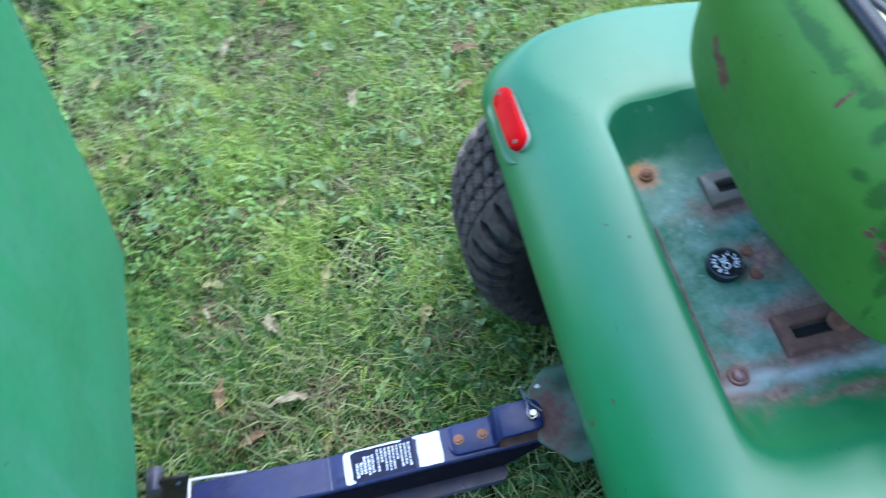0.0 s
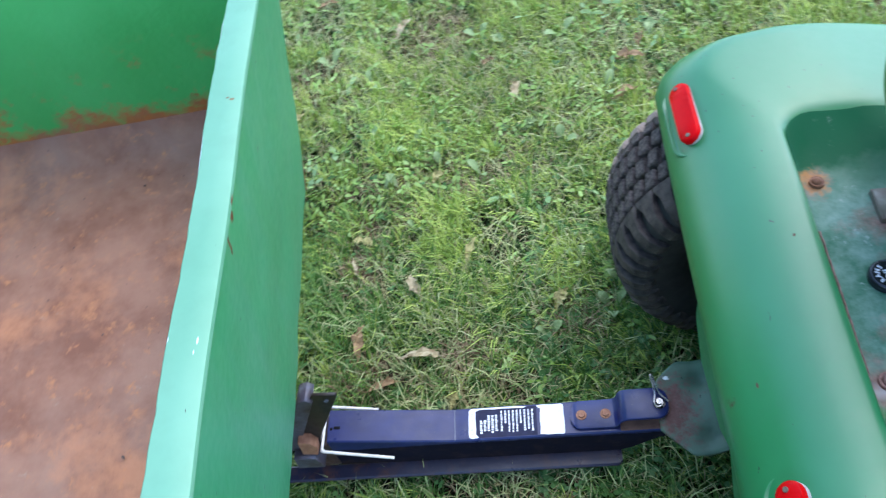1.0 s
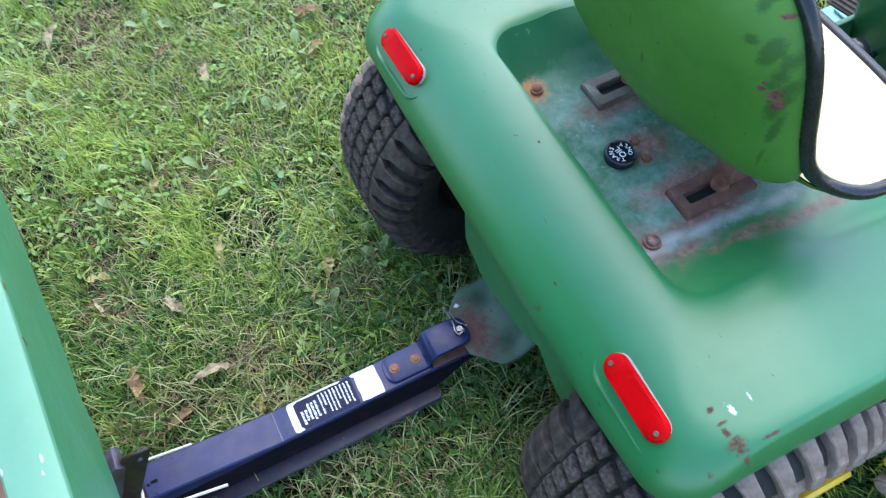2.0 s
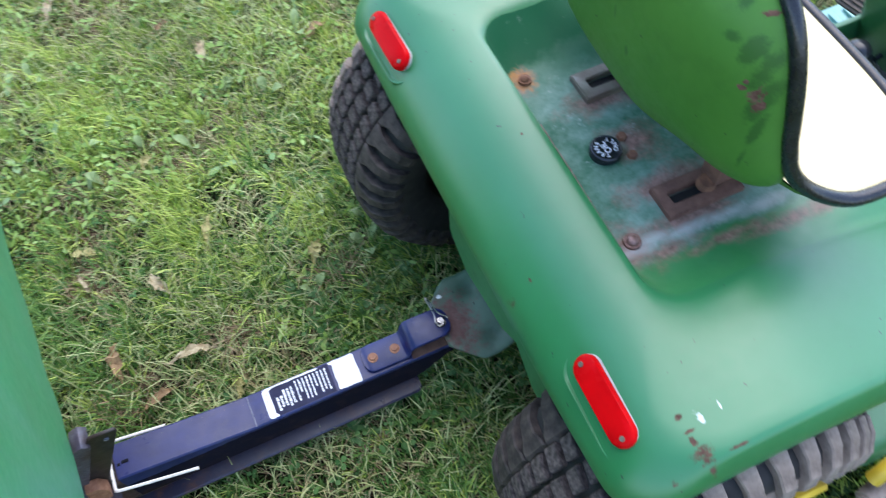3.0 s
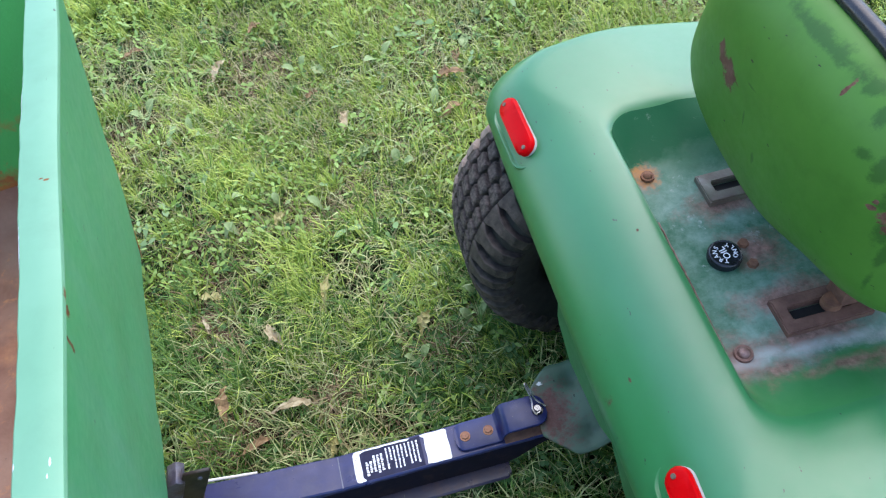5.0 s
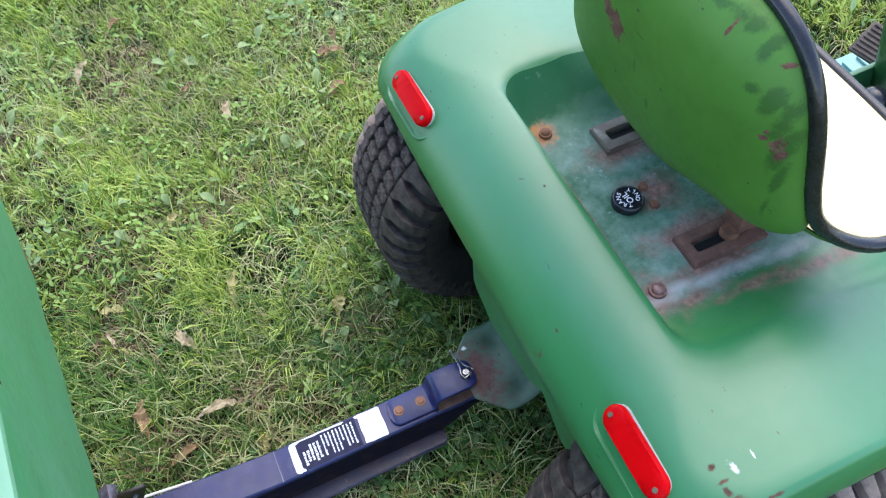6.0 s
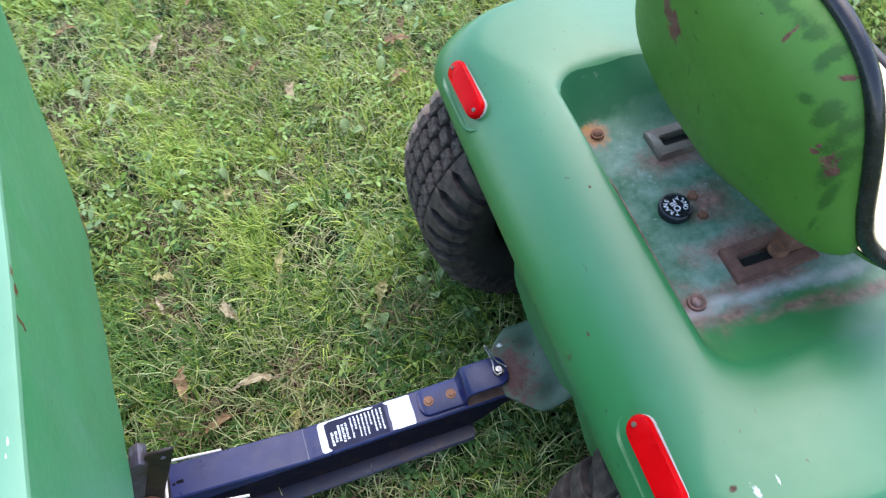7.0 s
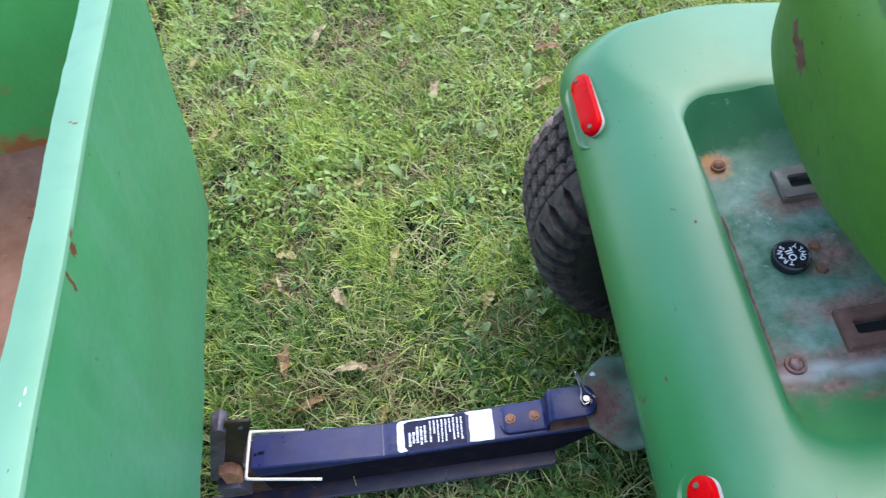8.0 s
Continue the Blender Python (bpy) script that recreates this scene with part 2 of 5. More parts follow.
def bar_material(name, color, second, web_rust, edge_rust):
    """Blue-black enamel on the tongue: cloudy bloom, dust, fine scratches and rust on the lower edges; the web's shade
    is painted in.
    """
    n = Nodes(name)
    col = n.mix(n.ramp(n.noise(7.0, 5, 0.6, (1, 2.2, 1)), 0.34, 0.68), color, second)
    col = n.mix(n.math("MULTIPLY", n.ramp(n.noise(26.0, 6, 0.7), 0.52, 0.74), 0.35), col, (0.060, 0.062, 0.085))
    col = n.mix(n.ramp(n.noise(190.0, 3, 0.6), 0.70, 0.74), col, (0.13, 0.12, 0.13))
    axis = n.tree.nodes.new("ShaderNodeSeparateXYZ")
    n.tree.links.new(n.coords, axis.inputs[0])
    rag = n.ramp(n.noise(30.0, 6, 0.7), 0.3, 0.7, -0.02, 0.02)
    low = n.ramp(n.math("ADD", axis.outputs[2], rag), web_rust, web_rust - 0.02)
    root_end = n.ramp(n.math("ADD", axis.outputs[0], n.math("MULTIPLY", rag, 4.0)), -0.52, -0.66)
    col = n.mix(n.math("MULTIPLY", low, n.math("MAXIMUM", edge_rust, root_end)), col, n.mix(n.noise(60.0, 5, 0.7), (0.060, 0.026, 0.016), (0.16, 0.070, 0.036)))
    # shade on the upright web painted near-black, with brown grime in it
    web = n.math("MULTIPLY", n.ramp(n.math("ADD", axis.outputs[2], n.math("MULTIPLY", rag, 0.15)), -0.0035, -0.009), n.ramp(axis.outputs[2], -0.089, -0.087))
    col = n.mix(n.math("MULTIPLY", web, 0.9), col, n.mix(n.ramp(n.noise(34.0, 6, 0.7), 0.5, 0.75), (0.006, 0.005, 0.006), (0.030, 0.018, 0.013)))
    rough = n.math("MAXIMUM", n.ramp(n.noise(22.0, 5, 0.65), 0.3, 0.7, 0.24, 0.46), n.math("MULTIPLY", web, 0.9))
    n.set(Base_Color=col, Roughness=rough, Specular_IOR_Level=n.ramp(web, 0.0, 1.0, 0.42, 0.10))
    n.bump(n.math("ADD", n.noise(60.0, 4), n.math("MULTIPLY", n.noise(8.0, 3), 2.5)), 0.10, 0.003)
    return n.mat


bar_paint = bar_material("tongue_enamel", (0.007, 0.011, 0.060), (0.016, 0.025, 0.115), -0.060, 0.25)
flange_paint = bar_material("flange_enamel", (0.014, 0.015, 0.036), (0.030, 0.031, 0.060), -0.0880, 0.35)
side_steel = plain_material("scuffed_grey_bracket", (0.11, 0.11, 0.15), (0.055, 0.035, 0.030), 28, 0.4, 0.2, 0.4)
brown_black = plain_material("brown_stained_black", (0.020, 0.014, 0.012), (0.085, 0.042, 0.026), 22, 0.55, 0.0, 0.4)
worn_white = plain_material("dirty_white_label", (0.86, 0.86, 0.88), (0.66, 0.66, 0.68), 34, 0.5, 0.0, 0.05)
latch_black = plain_material("dull_black_steel", (0.010, 0.010, 0.013), (0.028, 0.018, 0.014), 14, 0.45, 0.0, 0.2)
dirty_black = plain_material("rust_stained_black", (0.012, 0.012, 0.015), (0.06, 0.032, 0.022), 16, 0.55, 0.0, 0.2)
rubber = plain_material("weathered_rubber", (0.045, 0.038, 0.036), (0.165, 0.135, 0.122), 130, 0.85, 0.0, 1.0, 0.006, gloss=0.2)
dusty_rubber = plain_material("dusty_lug_rubber", (0.13, 0.100, 0.082), (0.29, 0.235, 0.195), 26, 0.9, 0.0, 0.9, gloss=0.2)
# darker copy of the lug rubber, stands for shade on the inner side
lug_rubber = plain_material("shaded_lug_rubber", (0.022, 0.019, 0.018), (0.075, 0.060, 0.052), 40, 0.8, 0.0, 0.5, gloss=0.25)
rubber_side = plain_material("dark_rubber", (0.010, 0.010, 0.010), (0.022, 0.019, 0.017), 14, 0.7, 0.0, 0.2)
yellow_paint = plain_material("yellow_wheel_enamel", (0.62, 0.42, 0.03), (0.42, 0.27, 0.03), 12, 0.45)
rusty = plain_material("rusty_steel", (0.14, 0.06, 0.035), (0.27, 0.12, 0.06), 60, 0.8, 0.1, 0.4)
dark_rust = plain_material("rubbed_rusty_bolt", (0.17, 0.085, 0.066), (0.33, 0.20, 0.165), 90, 0.38, 0.4, 0.4)
orange_rust = plain_material("orange_rusted_bolt", (0.24, 0.10, 0.055), (0.38, 0.18, 0.10), 70, 0.7, 0.0, 0.4)
scuff_highlight_black = plain_material("scuff_and_highlight_enamel", (0.09, 0.10, 0.15), (0.16, 0.17, 0.22), 60, 0.4)
grey_rust = plain_material("worn_bracket_steel", (0.150, 0.140, 0.100), (0.105, 0.062, 0.046), 22, 0.5, 0.0, 0.3)
brown_steel = plain_material("brown_rusted_bracket", (0.115, 0.052, 0.036), (0.20, 0.098, 0.066), 40, 0.65, 0.1, 0.3)
bright_steel = plain_material("zinc_steel", (0.42, 0.42, 0.42), (0.25, 0.25, 0.25), 40, 0.3, 0.9, 0.1)
white_wire = plain_material("pale_wire", (0.75, 0.70, 0.64), (0.6, 0.55, 0.5), 40, 0.45, 0.0, 0.1)
red_lens = plain_material("red_reflector_plastic", (0.56, 0.002, 0.004), (0.40, 0.001, 0.003), 12, 0.22, 0.0, 0.02, gloss=0.06)
lens_edge = plain_material("pale_lens_edge", (0.50, 0.46, 0.45), (0.38, 0.32, 0.32), 30, 0.35)
# the single bare entry paints a pale highlight on the plate's far corner
dull_green = paint_material("hitch_plate_enamel", (0.045, 0.105, 0.068), (0.095, 0.145, 0.108), rough=0.5, grime=0.6, gloss=0.3,
                            rust=[((-0.218, -0.008, 0.2), (0.036, 0.058, 0.03)), ((-0.12, -0.03, 0.22), (0.012, 0.02, 0.03))], bare=[((-0.222, 0.057, 0.2), (0.005, 0.004, 0.03))], tones=((0.115, 0.062, 0.056), (0.165, 0.098, 0.086)), soft=0.5)
frame_green = paint_material("frame_enamel", (0.018, 0.13, 0.045), (0.03, 0.18, 0.07), rough=0.5)
piping_black = plain_material("black_vinyl_piping", (0.008, 0.008, 0.01), (0.014, 0.014, 0.018), 30, 0.28, 0.0, 0.05)
vinyl_yellow = plain_material("pale_yellow_vinyl", (0.80, 0.70, 0.40), (0.74, 0.62, 0.31), 10, 0.42, 0.0, 0.08)
cap_black = plain_material("black_plastic", (0.008, 0.009, 0.012), (0.014, 0.015, 0.02), 40, 0.22, 0.0, 0.05)
white_print = plain_material("white_print", (0.80, 0.81, 0.84), (0.70, 0.71, 0.74), 60, 0.5, 0.0, 0.05)
foot_green = paint_material("footrest_enamel", (0.09, 0.30, 0.26), (0.20, 0.42, 0.40), rough=0.42)
pedal_brown = plain_material("worn_pedal_rubber", (0.07, 0.05, 0.04), (0.13, 0.10, 0.08), 30, 0.7)
dash_green = paint_material("dash_enamel", (0.012, 0.10, 0.028), (0.02, 0.14, 0.045), rough=0.4)


def leaf_material(name, color, second, trans=0.25, rough=0.55, per_island=True):
    n = Nodes(name)
    geo = n.tree.nodes.new("ShaderNodeNewGeometry")
    pick = geo.outputs["Random Per Island"] if per_island else n.ramp(n.noise(55.0, 6, 0.7, (0.6, 1.6, 1.0)), 0.36, 0.66)
    col = n.mix(pick, color, second)
    col = n.mix(n.math("MULTIPLY", n.ramp(n.noise(2.2, 3), 0.35, 0.65), 0.45), col, tuple(0.62 * c for c in color))
    n.set(Base_Color=col, Roughness=rough, Specular_IOR_Level=0.3)
    t = n.tree.nodes.new("ShaderNodeBsdfTranslucent")
    n.plug(t.inputs["Color"], col)
    m = n.tree.nodes.new("ShaderNodeMixShader")
    m.inputs[0].default_value = trans
    n.tree.links.new(n.bsdf.outputs[0], m.inputs[1])
    n.tree.links.new(t.outputs[0], m.inputs[2])
    n.tree.links.new(m.outputs[0], n.tree.nodes["Material Output"].inputs["Surface"])
    return n.mat


blade_green = leaf_material("grass_blade", (0.140, 0.270, 0.026), (0.69, 0.78, 0.19), 0.24, 0.42)
blade_shaded = leaf_material("shaded_green_blade", (0.042, 0.140, 0.024), (0.23, 0.38, 0.090), 0.15, 0.4)
# low blades coloured extra dark, painting in the shade between the tufts
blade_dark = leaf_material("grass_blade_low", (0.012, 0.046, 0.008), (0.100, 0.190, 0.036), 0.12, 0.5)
blade_grey = leaf_material("greyish_blade", (0.27, 0.33, 0.11), (0.62, 0.65, 0.31), 0.15, 0.45)
brown_thatch = leaf_material("brown_thatch", (0.12, 0.072, 0.038), (0.52, 0.38, 0.22), 0.1, 0.85)
straw = leaf_material("dry_thatch", (0.56, 0.52, 0.27), (0.34, 0.28, 0.13), 0.15, 0.8)
clover_green = leaf_material("clover_leaf", (0.050, 0.140, 0.034), (0.135, 0.26, 0.075), 0.15, 0.5)
broad_green = leaf_material("broad_weed_leaf", (0.21, 0.36, 0.055), (0.42, 0.58, 0.20), 0.25, 0.45)
pale_green = leaf_material("pale_weed_leaf", (0.21, 0.35, 0.13), (0.33, 0.46, 0.21), 0.2, 0.45)
weed_green = leaf_material("plantain_leaf", (0.21, 0.30, 0.11), (0.36, 0.44, 0.20), 0.15, 0.6, False)
dead_tan = leaf_material("dead_leaf_tan", (0.62, 0.53, 0.33), (0.25, 0.16, 0.075), 0.15, 0.75, False)
dead_brown = leaf_material("dead_leaf_brown", (0.42, 0.28, 0.14), (0.15, 0.085, 0.045), 0.1, 0.75, False)
dead_yellow = leaf_material("dead_leaf_yellow", (0.52, 0.46, 0.19), (0.28, 0.25, 0.10), 0.2, 0.7, False)


def soil_material():
    n = Nodes("soil_and_turf")
    col = n.mix(n.ramp(n.noise(3.0, 6, 0.6), 0.35, 0.65), (0.012, 0.014, 0.006), (0.030, 0.025, 0.013))
    col = n.mix(n.ramp(n.noise(45.0, 6, 0.7), 0.5, 0.7), col, (0.04, 0.026, 0.015))
    # beyond the grown blades the turf itself is green
    turf = n.mix(n.ramp(n.noise(14.0, 7, 0.7), 0.35, 0.65), (0.030, 0.062, 0.008), (0.12, 0.155, 0.026))
    away = n.tree.nodes.new("ShaderNodeVectorMath")
    away.operation = "LENGTH"
    n.tree.links.new(n.coords, away.inputs[0])
    reach = n.math("ADD", away.outputs["Value"], n.ramp(n.noise(1.5, 5, 0.7), 0.3, 0.7, -0.6, 0.6))
    col = n.mix(n.ramp(reach, 2.9, 3.7), col, turf)
    n.set(Base_Color=col, Roughness=0.95, Specular_IOR_Level=0.12)
    n.bump(n.noise(60.0, 6, 0.7), 0.8, 0.02)
    return n.mat


soil = soil_material()


# ---- building helpers ----
def root(name, place=(0, 0, 0), turn=0.0):
    ob = new(name)
    ob.empty_display_size = 0.1
    ob.matrix_world = pose(*place, 0, 0, turn)
    return ob


def part(name, bm, material, parent=None, label="", smooth=True, angle=40):
    me = bpy.data.meshes.new(name)
    if smooth:
        for f in bm.faces:
            f.smooth = True
        for e in bm.edges:
            if len(e.link_faces) == 2 and e.calc_face_angle(0.0) > radians(angle):
                e.smooth = False
    bm.to_mesh(me)
    bm.free()
    me.materials.append(material)
    ob = new(name, me)
    if parent:
        ob.parent = parent
    return tagged(ob, label)


def piece(name, me, parent, m, label=""):
    ob = new(name, me)
    ob.parent = parent
    ob.matrix_basis = m
    return tagged(ob, label)


def box(bm, lo, hi, bevel=0.0, segments=2, m=None):
    lo, hi = Vector(lo), Vector(hi)
    made = bmesh.ops.create_cube(bm, size=1.0, matrix=Matrix.Translation((lo + hi) / 2) @ Matrix.Diagonal((*(hi - lo), 1)))
    verts = made["verts"]
    if bevel:
        edges = list({e for v in verts for e in v.link_edges})
        made = bmesh.ops.bevel(bm, geom=edges, offset=bevel, segments=segments, affect="EDGES", profile=0.5)
        verts = list({v for f in made["faces"] for v in f.verts} | {v for v in verts if v.is_valid})
    if m:
        bmesh.ops.transform(bm, matrix=m, verts=verts)
    return bm


def rod(bm, a, b, r1, r2=None, segments=16):
    a, b = Vector(a), Vector(b)
    way = b - a
    m = Matrix.Translation((a + b) / 2) @ way.to_track_quat("Z", "Y").to_matrix().to_4x4()
    bmesh.ops.create_cone(bm, cap_ends=True, segments=segments, radius1=r1, radius2=r1 if r2 is None else r2, depth=way.length, matrix=m)
    return bm


def tube(bm, points, radius, segments=10, closed=False):
    """A round bar along a line of points."""
    points = [Vector(p) for p in points]
    rings, up = [], Vector((0, 0, 1))
    count = len(points)
    for i, p in enumerate(points):
        a = points[(i - 1) % count] if closed or i else p
        b = points[(i + 1) % count] if closed or i < count - 1 else p
        way = (b - a).normalized()
        side = way.cross(up)
        side = side.normalized() if side.length > 0.05 else way.cross(Vector((1, 0, 0))).normalized()
        top = side.cross(way)
        rings.append([bm.verts.new(p + radius * (math.cos(w) * side + math.sin(w) * top)) for w in np.linspace(0, 2 * math.pi, segments, endpoint=False)])
    for i in range(count if closed else count - 1):
        a, b = rings[i], rings[(i + 1) % count]
        for k in range(segments):
            bm.faces.new((a[k], a[(k + 1) % segments], b[(k + 1) % segments], b[k]))
    if not closed:
        bm.faces.new(rings[0][::-1])
        bm.faces.new(rings[-1])
    bmesh.ops.recalc_face_normals(bm, faces=bm.faces[:])
    return bm


def curve_points(points, steps=6):
    """A smooth line through the points."""
    p = [Vector(q) for q in points]
    p = [2 * p[0] - p[1], *p, 2 * p[-1] - p[-2]]
    out = []
    for i in range(1, len(p) - 2):
        for t in np.linspace(0, 1, steps, endpoint=False):
            a, b, c, d = p[i - 1 : i + 3]
            out.append(0.5 * ((2 * b) + (c - a) * t + (2 * a - 5 * b + 4 * c - d) * t * t + (3 * b - a - 3 * c + d) * t**3))
    return [*out, p[-2]]


def loft(bm, rings, closed=False):
    rows = [[bm.verts.new(p) for p in ring] for ring in rings]
    for a, b in zip(rows, rows[1:]):
        n = len(a)
        for k in range(n if closed else n - 1):
            bm.faces.new((a[k], a[(k + 1) % n], b[(k + 1) % n], b[k]))
    return rows


def plate(bm, outline, z0, z1, bevel=0.0):
    """A flat plate from a plan outline."""
    top = [bm.verts.new((x, y, z1)) for x, y in outline]
    low = [bm.verts.new((x, y, z0)) for x, y in outline]
    n = len(outline)
    faces = [bm.faces.new(top), bm.faces.new(low[::-1])]
    for k in range(n):
        bm.faces.new((top[k], low[k], low[(k + 1) % n], top[(k + 1) % n]))
    bmesh.ops.recalc_face_normals(bm, faces=bm.faces[:])
    if bevel:
        bmesh.ops.bevel(bm, geom=[e for e in faces[0].edges] if faces[0].is_valid else [], offset=bevel, segments=2, affect="EDGES")
    return bm


def stadium(length, width, count=10):
    out = []
    r, h = width / 2, length / 2 - width / 2
    for w in np.linspace(-math.pi / 2, math.pi / 2, count):
        out.append((h + r * math.cos(w), r * math.sin(w)))
    for w in np.linspace(math.pi / 2, 3 * math.pi / 2, count):
        out.append((-h + r * math.cos(w), r * math.sin(w)))
    return out


def smooth_step(t):
    t = min(max(t, 0.0), 1.0)
    return t * t * (3 - 2 * t)


# ---- ground ----
def ground_height(x, y):
    return 0.012 * noise.noise((x * 1.3, y * 1.3, 0.0)) + 0.006 * noise.noise((x * 5.0, y * 5.0, 3.0))


def build_ground():
    bm = bmesh.new()
    xs = np.concatenate([[-400, -60, -12, -5], np.linspace(-3, 4, 71), [6, 14, 60, 400]])
    ys = np.concatenate([[-400, -60, -12, -4], np.linspace(-2, 5, 71), [7, 14, 60, 400]])
    grid = [[bm.verts.new((x, y, ground_height(x, y) - 0.004)) for y in ys] for x in xs]
    for a, b in zip(grid, grid[1:]):
        for k in range(len(ys) - 1):
            bm.faces.new((a[k], b[k], b[k + 1], a[k + 1]))
    return tagged(part("ground", bm, soil), "dark soil under a patchy mown lawn", "ground", kind="structure")


build_ground()


# ---- garden tractor ----
tractor = tagged(root("garden_tractor"), "faded green garden tractor with rusty seat pan, parked on grass", "tractor")
PROFILE = [  # from the hem over the roll to the deck's inner edge: offset in, height at the rear; offset in, height at the sides
    (0.004, 0.520, 0.004, 0.580), (0.000, 0.535, 0.001, 0.594), (0.005, 0.555, 0.000, 0.612), (0.016, 0.575, 0.0035, 0.630), (0.030, 0.592, 0.0095, 0.6455), (0.049, 0.610, 0.0150, 0.6560),
    (0.056, 0.616, 0.0172, 0.6592), (0.063, 0.621, 0.0205, 0.6617), (0.073, 0.628, 0.0275, 0.6632), (0.083, 0.633, 0.045, 0.6642), (0.102, 0.642, 0.095, 0.666), (0.130, 0.650, 0.145, 0.6675), (0.150, 0.653, 0.190, 0.6675), (0.158, 0.653, 0.208, 0.6655), (0.1615, 0.651, 0.217, 0.6635),
    (0.1635, 0.647, 0.2245, 0.6605)]
REAR, HALF, FRONT, CORNER, FALL = -0.200, 0.510, 0.40, 0.066, 0.28


def u_ring(rear, half, front, radius, z_rear, z_side, flare=(0.0, 0.0), fall=0.0):
    """A U-shaped line, open to the front: side, corner, rear, corner, side."""
    radius = max(radius, 0.012)
    pts = []
    for x in np.linspace(front, rear + radius, 20, endpoint=False):
        pts.append((x, -max(half + flare[0] * max(x - rear - radius, 0), min(half, 0.07)), 0.0))
    for w in np.linspace(0, math.pi / 2, 12, endpoint=False):
        pts.append((rear + radius - radius * math.sin(w), -half + radius - radius * math.cos(w), w / (math.pi / 2)))
    half_row = [(rear, y, 1.0) for y in np.linspace(-half + radius, 0, 12, endpoint=False)]
    pts += half_row
    far = [(x, max(half + flare[1] * max(x - rear - radius, 0), min(half, 0.07)) if b == 0.0 else -y, b) for x, y, b in pts]
    full = pts + [(rear, 0.0, 1.0)] + far[::-1]
    out = []
    for x, y, b in full:
        turn = math.atan2(max(REAR + 0.30 - x, 0.0), max(abs(y) - HALF + 0.25, 1e-6)) / (math.pi / 2)
        out.append(Vector((x, y, z_side + (z_rear - z_side) * smooth_step(turn) - fall * max(x, 0.0) ** 1.3 * (1 - b))))
    return out


def build_fender():
    rings = [u_ring(REAR + dr, HALF - ds, FRONT, CORNER + 0.25 * min(dr, 0.07) - 0.35 * max(min(dr, 0.16) - 0.07, 0), zr, zs, (0.0, 0.0), FALL) for dr, zr, ds, zs in PROFILE]
    bm = bmesh.new()
    # the sloping walls of the recess go on from the deck's inner edge, in the pan's worn paint; the far one's shade is
    # painted
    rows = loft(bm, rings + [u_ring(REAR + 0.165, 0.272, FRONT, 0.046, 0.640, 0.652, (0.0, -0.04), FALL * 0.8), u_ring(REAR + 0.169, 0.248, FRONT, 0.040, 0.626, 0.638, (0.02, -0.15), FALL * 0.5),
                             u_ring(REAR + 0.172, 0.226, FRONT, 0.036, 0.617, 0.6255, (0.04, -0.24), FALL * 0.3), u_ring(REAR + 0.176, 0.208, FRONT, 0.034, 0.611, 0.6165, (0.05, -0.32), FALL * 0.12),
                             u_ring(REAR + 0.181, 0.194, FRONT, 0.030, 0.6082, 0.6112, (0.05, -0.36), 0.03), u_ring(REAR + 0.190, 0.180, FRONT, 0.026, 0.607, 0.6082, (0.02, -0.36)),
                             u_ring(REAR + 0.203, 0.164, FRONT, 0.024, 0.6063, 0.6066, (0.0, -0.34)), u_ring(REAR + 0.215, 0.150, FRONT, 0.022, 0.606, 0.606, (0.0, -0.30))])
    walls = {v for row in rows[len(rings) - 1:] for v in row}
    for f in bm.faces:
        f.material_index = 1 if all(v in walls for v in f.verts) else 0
    bmesh.ops.recalc_face_normals(bm, faces=bm.faces[:])
    ob = part("fender_deck", bm, fender_paint, tractor, "faded green enamel fender deck with sky sheen and small rust chips", angle=78)
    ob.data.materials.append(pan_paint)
    bpy.context.view_layer.update()
    seats = [ob.ray_cast((x, y, 1.0), (0, 0, -1))[1:3] for x, y in ((-0.1545, -0.362), (-0.1635, 0.352))]
    shell = ob.modifiers.new("thickness", "SOLIDIFY")
    shell.thickness, shell.use_rim = 0.003, False
    rings = [u_ring(REAR + 0.215, 0.150, FRONT, 0.022, 0.606, 0.606, (0.0, -0.30)),
             u_ring(REAR + 0.25, 0.12, FRONT, 0.02, 0.606, 0.606, (0.0, -0.2)), u_ring(REAR + 0.31, 0.06, FRONT, 0.02, 0.606, 0.606), u_ring(REAR + 0.37, 0.012, FRONT, 0.012, 0.606, 0.606)]
    bm = bmesh.new()
    rows = loft(bm, rings)
    inner = rows[-1]
    for k in range(len(inner) // 2):
        bm.faces.new((inner[k], inner[k + 1], inner[-2 - k], inner[-1 - k]) if k + 1 < len(inner) - 2 - k else (inner[k], inner[k + 1], inner[-1 - k]))
    bmesh.ops.recalc_face_normals(bm, faces=bm.faces[:])
    part("seat_pan", bm, pan_paint, tractor, "worn dark green pan rubbed to grey metal and rust", angle=70)
    return seats


light_seats = build_fender()


